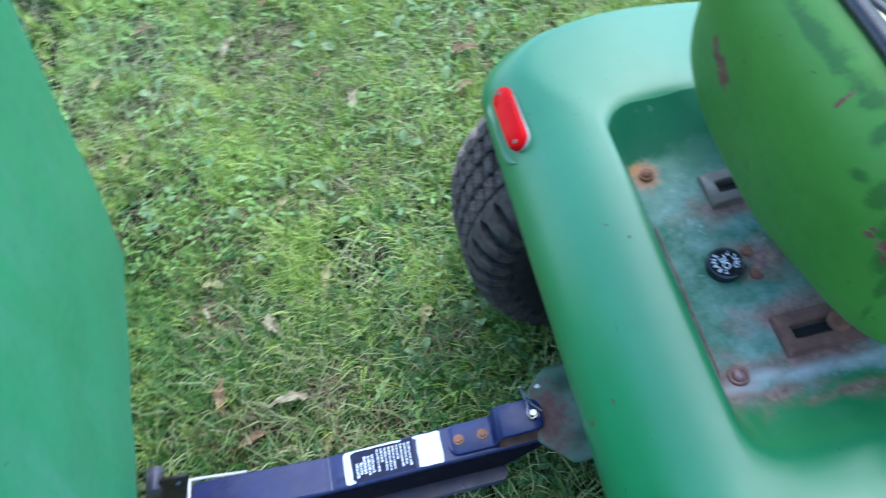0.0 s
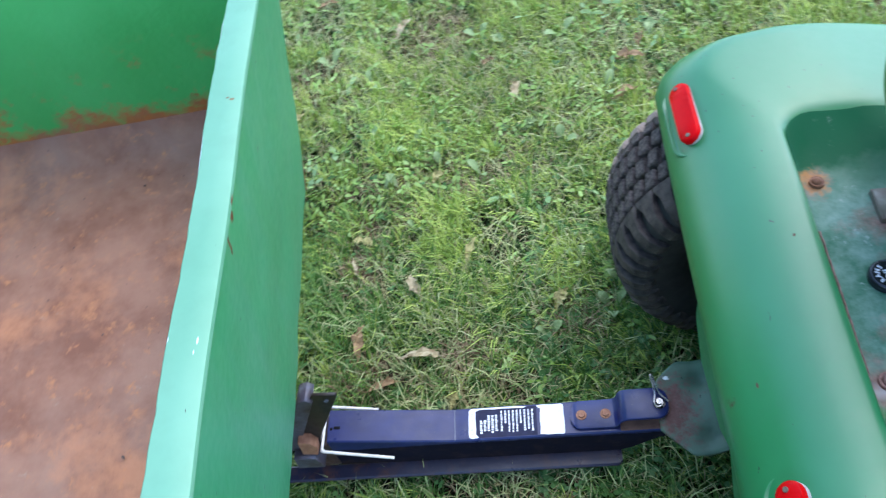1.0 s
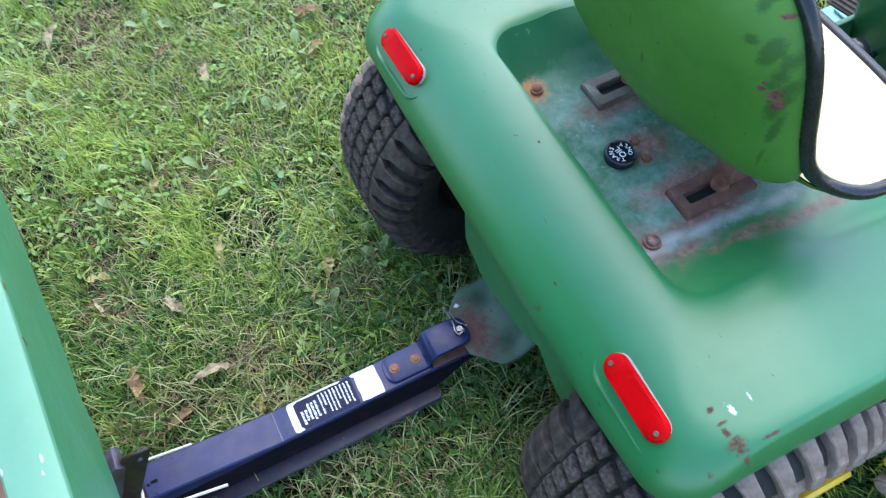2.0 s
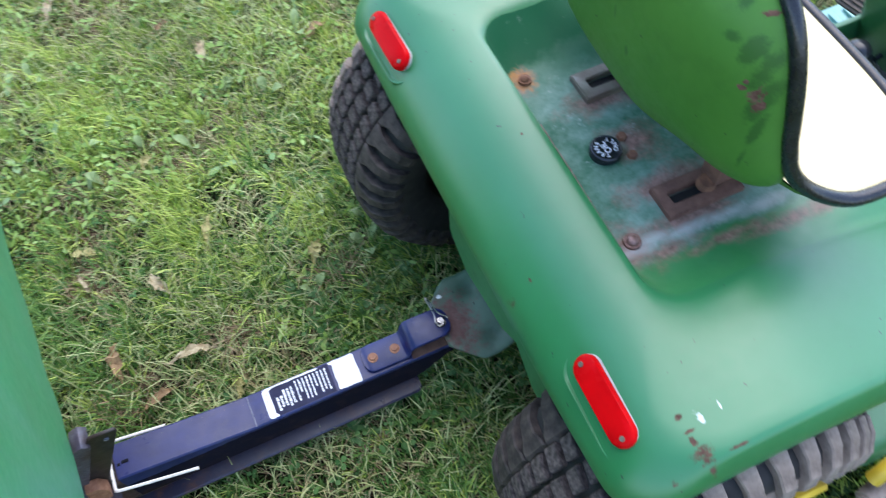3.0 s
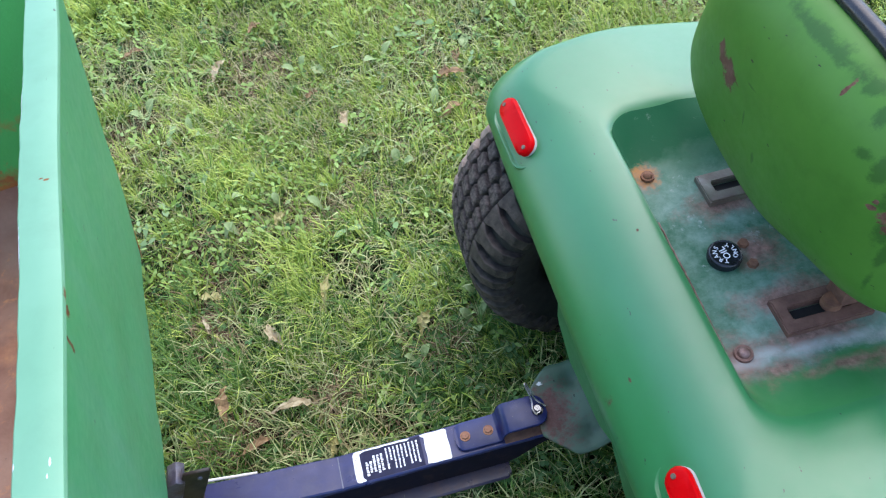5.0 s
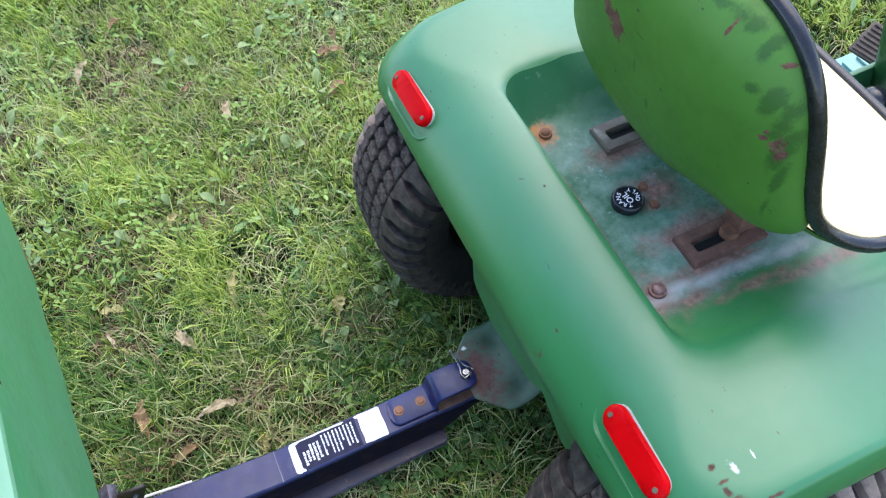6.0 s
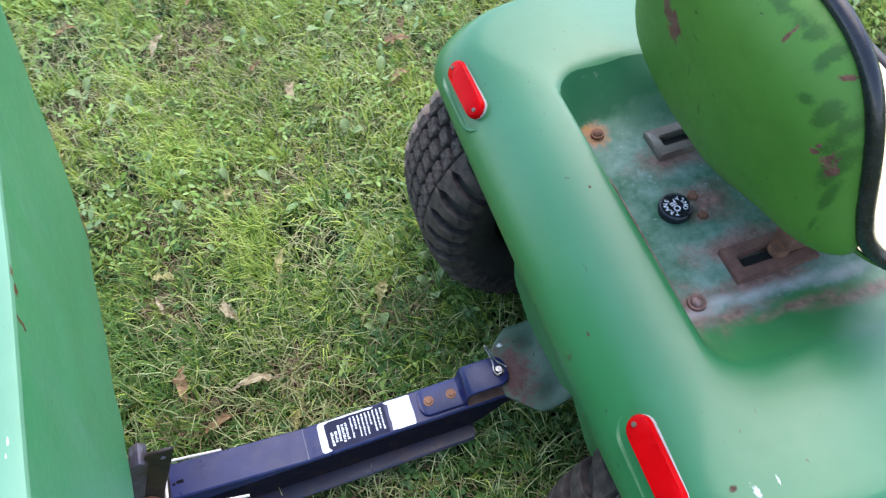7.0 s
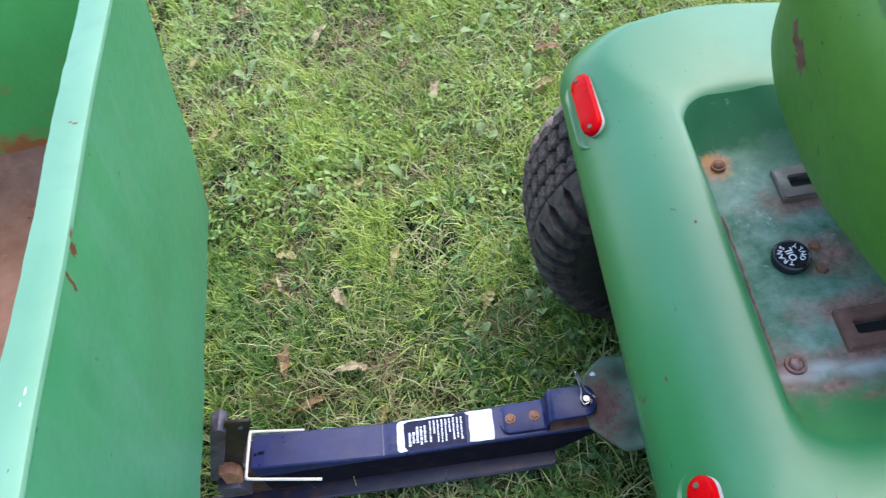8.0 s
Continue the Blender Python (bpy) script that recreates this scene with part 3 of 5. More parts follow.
def build_tail_light(place, normal):
    up = Vector((normal.x, normal.y * 0.4, normal.z)).normalized()
    along = (Vector((0, 1, 0)) - up * up.y).normalized()
    m = Matrix.Translation(place + up * 0.001) @ Matrix((along, up.cross(along), up)).transposed().to_4x4()
    bm = bmesh.new()
    # pale rim plate shifted upslope, its edge paints the sky highlight on one side
    plate(bm, [(x, y - 0.0009) for x, y in stadium(0.134, 0.0384)], -0.006, 0.0022, 0.0005)
    light = part("tail_light", bm, lens_edge, tractor, "oval red tail reflector with pale rim")
    light.matrix_basis = m
    bm = bmesh.new()
    outline = stadium(0.134, 0.039)
    rings = [[Vector((x * s, y * s, z)) for x, y in outline] for s, z in ((1.0, 0.0005), (1.0, 0.0065), (0.975, 0.0095), (0.9, 0.012), (0.5, 0.013))]
    rows = loft(bm, rings, True)
    bm.faces.new(rows[-1])
    bmesh.ops.recalc_face_normals(bm, faces=bm.faces[:])
    part("lens", bm, red_lens, light, "glossy red lens")
    bm = bmesh.new()
    # a pressed land round the lens; its lower lip stands out of the rolled edge
    outline = stadium(0.160, 0.064, 16)
    land = ((1.30, -0.026), (1.16, -0.0120), (1.08, -0.0042), (1.03, -0.0012), (0.98, -0.0010), (0.92, -0.0030), (0.86, -0.0050), (0.5, -0.0050))
    rows = loft(bm, [[Vector((x * (1 + (k - 1) * 0.4), y * k + 0.009, z - 0.004 + 0.13 * y * k)) for x, y in outline] for k, z in land], True)
    bm.faces.new(rows[-1])
    bmesh.ops.recalc_face_normals(bm, faces=bm.faces[:])
    part("light_pad", bm, fender_paint, light, "raised green pad behind the reflector")
    for s in (-1, 1):
        bm = bmesh.new()
        rod(bm, (s * 0.0545, 0.001, 0.010), (s * 0.0545, 0.001, 0.0140), 0.0046, 0.0034, 12)
        part("screw", bm, grey_rust, light, "dull grey screw")


for place, normal in light_seats:
    build_tail_light(place, normal)


def build_carriage_bolt(x, y, z, size, material):
    bm = bmesh.new()
    rod(bm, (x, y, z - 0.002), (x, y, z + 0.003), 0.014 * size, 0.013 * size, 20)
    bmesh.ops.create_uvsphere(bm, u_segments=16, v_segments=8, radius=0.0095 * size, matrix=Matrix.Translation((x, y, z + 0.003)) @ Matrix.Diagonal((1, 1, 0.75, 1)))
    part("pan_bolt", bm, material, tractor, "rusty round-headed bolt")


def build_pan_seam():
    """The raw folded edge of the pan along the deck's inner edge, paint cracked and rusty."""
    bm = bmesh.new()
    rng = random.Random(8)
    rings = []
    for y in np.linspace(0.075, -0.165, 40):
        x = -0.0205 - 0.012 * max((-0.02 - y), 0.0) + 0.0006 * rng.uniform(-1, 1)
        w = 0.0012 + 0.0007 * rng.random()
        rings.append([Vector((x - w, y, 0.6090)), Vector((x - w * 0.5, y, 0.6128)), Vector((x + w * 0.5, y, 0.6132)), Vector((x + w, y, 0.6075))])
    loft(bm, rings)
    part("pan_seam", bm, dark_rust, tractor, "thin rusty seam along the edge of the pan")


build_pan_seam()
build_carriage_bolt(0.0, 0.17, 0.609, 0.82, rusty)
build_carriage_bolt(0.0, -0.17, 0.609, 1.0, dark_rust)


def words(text, size, m, material, parent, name="lettering", depth=0.0006):
    data = bpy.data.curves.new(name, "FONT")
    data.body, data.size, data.extrude, data.align_x, data.align_y = text, size, depth, "CENTER", "CENTER"
    data.resolution_u = 3
    tmp = bpy.data.objects.new(name, data)
    me = bpy.data.meshes.new_from_object(tmp)
    bpy.data.objects.remove(tmp)
    me.materials.append(material)
    ob = new(name, me)
    ob.parent = parent
    ob.matrix_basis = m
    return ob


def build_filler_cap():
    x, y, z = 0.046, -0.013, 0.607
    bm = bmesh.new()
    rings = []
    for r, h in ((0.0255, 0.0), (0.026, 0.009), (0.0245, 0.012), (0.0220, 0.0135), (0.0212, 0.0125), (0.0, 0.0125)):
        rings.append([Vector((x + r * math.cos(w), y + r * math.sin(w), z + h)) for w in np.linspace(0, 2 * math.pi, 40, endpoint=False)])
    loft(bm, rings[:-1], True)
    bm.verts.ensure_lookup_table()
    bm.faces.new([bm.verts[i] for i in range(len(bm.verts) - 40, len(bm.verts))])
    bmesh.ops.recalc_face_normals(bm, faces=bm.faces[:])
    cap = part("filler_cap", bm, cap_black, tractor, "round black filler cap with white words")
    face = Matrix.Translation((x, y, z + 0.0132)) @ pose(0, 0, 0, 0, 0, 100)
    words("OIL", 0.0145, face @ pose(0, 0.0008, 0), white_print, cap)
    for text, radius, step, flip in (("TRANS", 0.0148, 31, 1), ("ONLY", 0.0152, 31, -1)):
        for k, letter in enumerate(text):
            swing = -flip * step * (k - (len(text) - 1) / 2)
            words(letter, 0.0098, face @ pose(0, 0, 0, 0, 0, swing) @ pose(0, flip * radius, 0), white_print, cap)


build_filler_cap()


def build_slot_bracket(y, material, label, lift):
    """A slotted bar that the seat slides on."""
    x0, x1, y0, y1, z0, z1 = 0.068, 0.196, y - 0.029, y + 0.029, 0.606, 0.618 + lift
    sx0, sx1, sy0, sy1 = x0 + 0.018, x1 - 0.024, y - 0.010, y + 0.010
    bm = bmesh.new()
    outer = [(x0, y0), (x1, y0), (x1, y1), (x0, y1)]
    inner = [(sx0, sy0), (sx1, sy0), (sx1, sy1), (sx0, sy1)]
    rows = {}
    for key, line in (("o", outer), ("i", inner)):
        for z in (z0, z1):
            rows[key, z] = [bm.verts.new((a, b, z)) for a, b in line]
    for k in range(4):
        j = (k + 1) % 4
        bm.faces.new((rows["o", z1][k], rows["o", z1][j], rows["i", z1][j], rows["i", z1][k]))
        bm.faces.new((rows["o", z0][k], rows["o", z0][j], rows["o", z1][j], rows["o", z1][k]))
        bm.faces.new((rows["i", z1][k], rows["i", z1][j], rows["i", z0][j], rows["i", z0][k]))
        bm.faces.new((rows["o", z0][j], rows["o", z0][k], rows["i", z0][k], rows["i", z0][j]))
    bmesh.ops.recalc_face_normals(bm, faces=bm.faces[:])
    bmesh.ops.bevel(bm, geom=[e for e in bm.edges if all(v.co.z > z1 - 1e-5 for v in e.verts) and len(e.link_faces) == 2], offset=0.0018, segments=2, affect="EDGES")
    bracket = part("slotted_bracket", bm, material, tractor, label)
    # black plate laid in the slot to draw the shade inside it
    bm = bmesh.new()
    box(bm, (sx0 + 0.003, sy0 + 0.002, 0.6065), (sx1 - 0.003, sy1 - 0.002, 0.6076))
    part("slot_shade", bm, rubber_side, bracket, "dark plate drawn as the shade in the open slot", smooth=False)
    bm = bmesh.new()
    rod(bm, (0.146, y - 0.001, z1 - 0.002), (0.146, y - 0.001, z1 + 0.011), 0.015, 0.013, 14)
    part("nut", bm, rusty, bracket, "rusty seat nut")


build_slot_bracket(0.112, grey_rust, "slotted grey steel seat bracket", 0.0)
build_slot_bracket(-0.134, brown_steel, "slotted rusty brown seat bracket", 0.0)
for sx, sy in ((0.084, 0.002), (0.081, -0.036)):
    bm = bmesh.new()
    rod(bm, (sx, sy, 0.604), (sx, sy, 0.612), 0.009, 0.0075, 6)
    part("rusty_stud", bm, rusty, tractor, "small rusty bolt head")


# seat
def seat_outline(scale=1.0, count=72):
    """The back's outline seen from behind: narrower above, with round corners."""
    out = []
    for w in np.linspace(0, 2 * math.pi, count, endpoint=False):
        c, s = math.cos(w), math.sin(w)
        e = 4.2 if s > 0 else 2.7 if c > 0 else 3.3
        k = 1 / (abs(c) ** e + abs(s) ** e) ** (1 / e)
        u, v = k * c * scale, k * s * scale
        out.append((u * (0.242 - 0.08 * v if u > 0 else 0.239 - 0.050 * v), 0.870 + (0.185 if v > 0 or u > 0 else 0.185 - 0.056 * smooth_step(-u * 1.7)) * v, u, v))
    return out


def build_seat():
    def at(y, z, rho):
        lean = 0.080 - 0.10 * (z - 0.72)
        deep = 0.080 * math.sqrt(max(1 - rho**3.2, 0.0))
        return Vector((lean - deep + 0.045, y, z))

    bm = bmesh.new()
    rings = [[at(y, z, rho) for y, z, *_ in seat_outline(rho)] for rho in (1.0, 0.995, 0.98, 0.955, 0.92, 0.87, 0.8, 0.7, 0.55, 0.35, 0.15)]
    rows = loft(bm, rings, True)
    bm.faces.new(rows[-1])
    bmesh.ops.recalc_face_normals(bm, faces=bm.faces[:])
    shell = part("seat_back_shell", bm, seat_paint, tractor, "olive green steel seat back with rust scrapes", angle=80)
    shell.modifiers.new("thickness", "SOLIDIFY").thickness = 0.002
    bm = bmesh.new()
    rings = [[at(y, z, 1.0) + Vector((0.055 * (1 - rho**4), 0, 0)) for y, z, *_ in seat_outline(rho)] for rho in (1.0, 0.97, 0.92, 0.84, 0.7, 0.5, 0.25)]
    rows = loft(bm, rings, True)
    bm.faces.new(rows[-1])
    bmesh.ops.recalc_face_normals(bm, faces=bm.faces[:])
    part("seat_back_cushion", bm, vinyl_yellow, tractor, "pale yellow vinyl back cushion")
    # base of the seat
    def base(scale, count=72):
        out = []
        for w in np.linspace(0, 2 * math.pi, count, endpoint=False):
            c, s = math.cos(w), math.sin(w)
            k = scale / (abs(c) ** 4 + abs(s) ** 4) ** 0.25
            out.append((0.240 + 0.112 * k * c, 0.303 * k * s))
        return out

    bm = bmesh.new()
    rings = [[Vector((x, y, 0.772 + 0.022 * (1 - rho**5) - 0.02 * (1 - rho))) for x, y in base(rho)] for rho in (1.0, 0.985, 0.95, 0.9, 0.82, 0.65, 0.4, 0.2)]
    rows = loft(bm, rings, True)
    bm.faces.new(rows[-1])
    bmesh.ops.recalc_face_normals(bm, faces=bm.faces[:])
    cushion = part("seat_cushion", bm, vinyl_yellow, tractor, "pale yellow vinyl seat cushion edged in black")
    # one bead runs round the back, turns the corner and goes on round the base
    near_back = [at(y, z, 1.0) for y, z, u, v in seat_outline(1.012, 96) if v > -0.58 and u <= 0]
    near_back.sort(key=lambda q: (-q.z, -q.y))
    near_base = sorted([Vector((x, y, 0.771)) for x, y in base(1.01, 96) if y <= 0 and x > 0.165 and y < -0.05], key=lambda q: math.atan2(-q.y, q.x - 0.24), reverse=True)
    half_bead = near_back + near_base
    for _ in range(14):  # ease the corner where the back meets the base
        half_bead = [q if i in (0, len(half_bead) - 1) or q.z > 0.86 or q.x > 0.26 else (half_bead[i - 1] + 2 * q + half_bead[i + 1]) / 4 for i, q in enumerate(half_bead)]
    bead = half_bead + [Vector((q.x, -q.y, q.z)) for q in reversed(half_bead)]
    bm = bmesh.new()
    tube(bm, bead, 0.010, 10, True)
    part("piping", bm, piping_black, cushion, "glossy black vinyl piping")
    bm = bmesh.new()
    rings = [[Vector((x, y, 0.769 - 0.085 * (1 - rho**4))) for x, y in base(rho)] for rho in (1.0, 0.97, 0.92, 0.84, 0.6, 0.3)]
    rows = loft(bm, rings, True)
    bm.faces.new(rows[-1])
    bmesh.ops.recalc_face_normals(bm, faces=bm.faces[:])
    part("seat_base_shell", bm, seat_paint, tractor, "olive green steel seat base")
    for y in (-0.128, 0.118):
        bm = bmesh.new()
        box(bm, (0.15, y - 0.018, 0.618), (0.31, y + 0.018, 0.70), 0.004)
        part("seat_foot", bm, brown_steel, tractor, "rusty seat bracket")


build_seat()


# rear wheels
def tyre_profile():
    """Radius and half width, from the bead over the shoulder to the middle of the tread."""
    return [(0.150, 0.098), (0.165, 0.118), (0.200, 0.131), (0.228, 0.133), (0.250, 0.127), (0.265, 0.112), (0.274, 0.085), (0.279, 0.045), (0.281, 0.0)]


def build_rear_wheel(y, outward):
    c = Vector((0.0, y, 0.280))
    prof = tyre_profile()
    line = [(r, w) for r, w in prof] + [(r, -w) for r, w in reversed(prof[:-1])]
    bm = bmesh.new()
    rings = [[c + Vector((r * math.cos(a), w, r * math.sin(a))) for a in np.linspace(0, 2 * math.pi, 72, endpoint=False)] for r, w in line]
    loft(bm, rings, True)
    bmesh.ops.recalc_face_normals(bm, faces=bm.faces[:])
    tyre = part("tyre", bm, rubber_side, tractor, "worn black turf tyre with block tread")

    def block(w0, w1, length, rise, seed):
        """A worn tread block with rounded corners, a little uneven."""
        rng = random.Random(seed)
        bm = bmesh.new()
        mid = (w0 + w1) / 2
        jolt = [rng.uniform(-0.0012, 0.0012) for _ in range(8)]
        rings = []
        for k, h in ((1.0, -0.016), (0.98, rise * 0.60), (0.93, rise * 0.88), (0.80, rise)):
            ring = []
            for j, (sx, sy) in enumerate(((-0.84, -1), (0.84, -1), (1, -0.86), (1, 0.86), (0.84, 1), (-0.84, 1), (-1, 0.86), (-1, -0.86))):
                w = mid + sy * k * (w1 - w0) / 2
                ring.append(bm.verts.new((sx * length * k + jolt[j] + 0.22 * (w - mid), w + jolt[7 - j], h - 0.16 * max(abs(w) - 0.050, 0) - 0.5 * max(abs(w) - 0.085, 0))))
            rings.append(ring)
        bm.faces.new(rings[-1])
        for low, top in zip(rings, rings[1:]):
            for k in range(8):
                bm.faces.new((low[k], low[(k + 1) % 8], top[(k + 1) % 8], top[k]))
        bmesh.ops.recalc_face_normals(bm, faces=bm.faces[:])
        me = bpy.data.meshes.new("tread_block")
        bm.to_mesh(me)
        bm.free()
        me.materials.append(rubber)
        return me

    count = 54
    for w0, w1, shift in ((-0.0178, 0.0178, 0.0), (0.0248, 0.0605, 0.5), (-0.0605, -0.0248, 0.5), (*sorted((outward * 0.0675, outward * 0.0925)), 0.0)):
        kinds = [block(w0, w1, 0.0122, 0.0165, 7 * q + int(1000 * (w0 + 1))) for q in range(3)]
        for k in range(count):
            a = 2 * math.pi * (k + shift) / count
            piece("tread_block", kinds[k * 7 % 3], tyre, Matrix.Translation(c) @ Matrix.Rotation(-a, 4, "Y") @ Matrix.Translation((0, 0, 0.279)))
    for s in (-1, 1):
        kinds = []
        for q in range(3):
            rng = random.Random(40 + q + s)
            bm = bmesh.new()
            reach = rng.uniform(-0.008, 0.006)
            pts = [((0.2930, 0.067), 0.0238), ((0.2925, 0.078), 0.0232), ((0.2890, 0.092), 0.0150), ((0.281, 0.1160), 0.0120), ((0.262, 0.1375), 0.0112), ((0.238 - reach, 0.1450), 0.0115), ((0.222 - reach, 0.1405), 0.0095)]
            pts = pts[2:] if s == outward else pts
            skew = rng.uniform(-0.0008, 0.0008)
            outer = [[bm.verts.new((k * half + skew * i + 0.0006 * rng.uniform(-1, 1), s * w, r)) for k in (-1, -0.84, 0.84, 1)] for i, ((r, w), half) in enumerate(pts)]
            for row in outer:
                for e in (0, 3):
                    row[e].co.z -= 0.0022
                    row[e].co.y -= s * 0.0012
            inner = [[bm.verts.new((k * half * 1.15 + skew * i, s * (w - 0.024), r - 0.028)) for k in (-1, 1)] for i, ((r, w), half) in enumerate(pts)]
            last = len(pts) - 1
            for i in range(last):
                for k in range(3):
                    bm.faces.new((outer[i][k], outer[i][k + 1], outer[i + 1][k + 1], outer[i + 1][k]))
                for k, e in ((0, 0), (1, 3)):
                    bm.faces.new((outer[i][e], outer[i + 1][e], inner[i + 1][k], inner[i][k]))
            for i in (0, last):
                bm.faces.new((*outer[i], inner[i][1], inner[i][0]))
            bmesh.ops.recalc_face_normals(bm, faces=bm.faces[:])
            me = bpy.data.meshes.new("shoulder_lug")
            bm.to_mesh(me)
            bm.free()
            me.materials.append(dusty_rubber if s == outward else lug_rubber)
            kinds.append(me)
        for k in range(36):
            a = 2 * math.pi * (k + 0.5) / 36
            piece("shoulder_lug", kinds[k * 5 % 3], tyre, Matrix.Translation(c) @ Matrix.Rotation(-a, 4, "Y"))
    bm = bmesh.new()
    rings = []
    for r, w in ((0.246, 0.128), (0.236, 0.1365), (0.222, 0.1405), (0.205, 0.140), (0.190, 0.136), (0.182, 0.128)):
        rings.append([c + Vector(((r + 0.002 * noise.noise((9 * math.cos(a), 9 * math.sin(a), y))) * math.cos(a), outward * w, (r + 0.002 * noise.noise((9 * math.cos(a), 9 * math.sin(a), y))) * math.sin(a))) for a in np.linspace(0, 2 * math.pi, 72, endpoint=False)])
    loft(bm, rings, True)
    bmesh.ops.recalc_face_normals(bm, faces=bm.faces[:])
    part("sidewall", bm, dusty_rubber, tyre, "mud-grey outer sidewall")
    bm = bmesh.new()
    rings = []
    for r, w in ((0.150, 0.098), (0.172, 0.134), (0.180, 0.147), (0.176, 0.153), (0.160, 0.146), (0.146, 0.08), (0.10, 0.07), (0.05, 0.075), (0.045, 0.13), (0.030, 0.16), (0.004, 0.16)):
        rings.append([c + Vector((r * math.cos(a), outward * w, r * math.sin(a))) for a in np.linspace(0, 2 * math.pi, 48, endpoint=False)])
    loft(bm, rings, True)
    bmesh.ops.recalc_face_normals(bm, faces=bm.faces[:])
    rim = part("wheel_rim", bm, yellow_paint, tractor, "yellow painted steel wheel rim")
    bm = bmesh.new()
    rings = []
    for r, w in ((0.150, 0.098), (0.160, 0.108), (0.150, 0.085), (0.146, -0.02), (0.05, -0.03)):
        rings.append([c + Vector((r * math.cos(a), -outward * w, r * math.sin(a))) for a in np.linspace(0, 2 * math.pi, 48, endpoint=False)])
    loft(bm, rings, True)
    bmesh.ops.recalc_face_normals(bm, faces=bm.faces[:])
    part("wheel_barrel", bm, dirty_black, rim, "brown-black inner side of the rim")
    for k in range(5):
        a = 2 * math.pi * k / 5
        bm = bmesh.new()
        p = c + Vector((0.075 * math.cos(a), outward * 0.07, 0.075 * math.sin(a)))
        rod(bm, p, p + Vector((0, outward * 0.016, 0)), 0.011, 0.010, 6)
        part("wheel_bolt", bm, rusty, rim, "wheel bolt")


build_rear_wheel(0.372, 1)
build_rear_wheel(-0.415, -1)


def build_running_gear():
    bm = bmesh.new()
    rod(bm, (0, -0.38, 0.29), (0, 0.38, 0.29), 0.032, segments=20)
    box(bm, (-0.07, -0.11, 0.20), (0.16, 0.11, 0.42), 0.02)
    part("transaxle", bm, frame_green, tractor, "oily green transaxle housing")
    # added dark box, shuts out light so the gap under the fender goes black
    bm = bmesh.new()
    box(bm, (0.03, -0.275, 0.10), (0.10, 0.232, 0.585), 0.012)
    part("axle_light_blocker", bm, rubber_side, tractor, "added dark block that shades the space between the rear wheels")
    bm = bmesh.new()
    plate(bm, [(0.125, 0.53), (0.125, 0.32), (0.115, 0.305), (0.05, 0.27), (-0.10, 0.31), (-0.15, 0.355), (-0.215, 0.300), (-0.250, 0.298), (-0.265, 0.318), (-0.268, 0.53)], 0.0, 0.006, 0.001)
    bmesh.ops.transform(bm, matrix=Matrix(((0, 0, 1, -0.164), (1, 0, 0, 0), (0, 1, 0, 0), (0, 0, 0, 1))), verts=bm.verts[:])
    part("rear_frame_plate", bm, frame_green, tractor, "dark green rear frame plate")
    for y in (-0.16, 0.15):
        bm = bmesh.new()
        box(bm, (-0.13, y, 0.36), (1.05, y + 0.012, 0.44), 0.002)
        part("frame_rail", bm, frame_green, tractor, "green frame rail")
    bm = bmesh.new()
    rings = []
    for x, near, far in ((-0.247, -0.046, 0.046), (-0.238, -0.056, 0.057), (-0.226, -0.068, 0.070), (-0.212, -0.082, 0.082), (-0.200, -0.094, 0.090), (-0.192, -0.0985, 0.0905), (-0.175, -0.0995, 0.089), (-0.160, -0.0995, 0.088), (-0.145, -0.099, 0.087), (-0.130, -0.098, 0.086), (-0.112, -0.096, 0.085)):
        line = []
        for y in np.linspace(near, far, 23):
            bend = 0.030 * smooth_step((x + 0.178) / 0.07) - 0.020 * math.exp(-(((x + 0.150) / 0.016) ** 2) - ((y + 0.058) / 0.016) ** 2) - 0.018 * math.exp(-(((x + 0.156) / 0.015) ** 2) - ((y - 0.050) / 0.018) ** 2)
            bend += 0.006 * math.exp(-(((x + 0.165) / 0.02) ** 2) - (y / 0.035) ** 2) + 0.0015 * noise.noise((x * 30, y * 30, 2.0))
            line.append(Vector((x, y, 0.196 + bend)))
        rings.append(line)
    loft(bm, rings)
    bmesh.ops.recalc_face_normals(bm, faces=bm.faces[:])
    plate_ob = part("hitch_plate", bm, dull_green, tractor, "bent green drawbar plate worn at the pin", angle=60)
    plate_ob.modifiers.new("thickness", "SOLIDIFY").thickness = 0.006


build_running_gear()


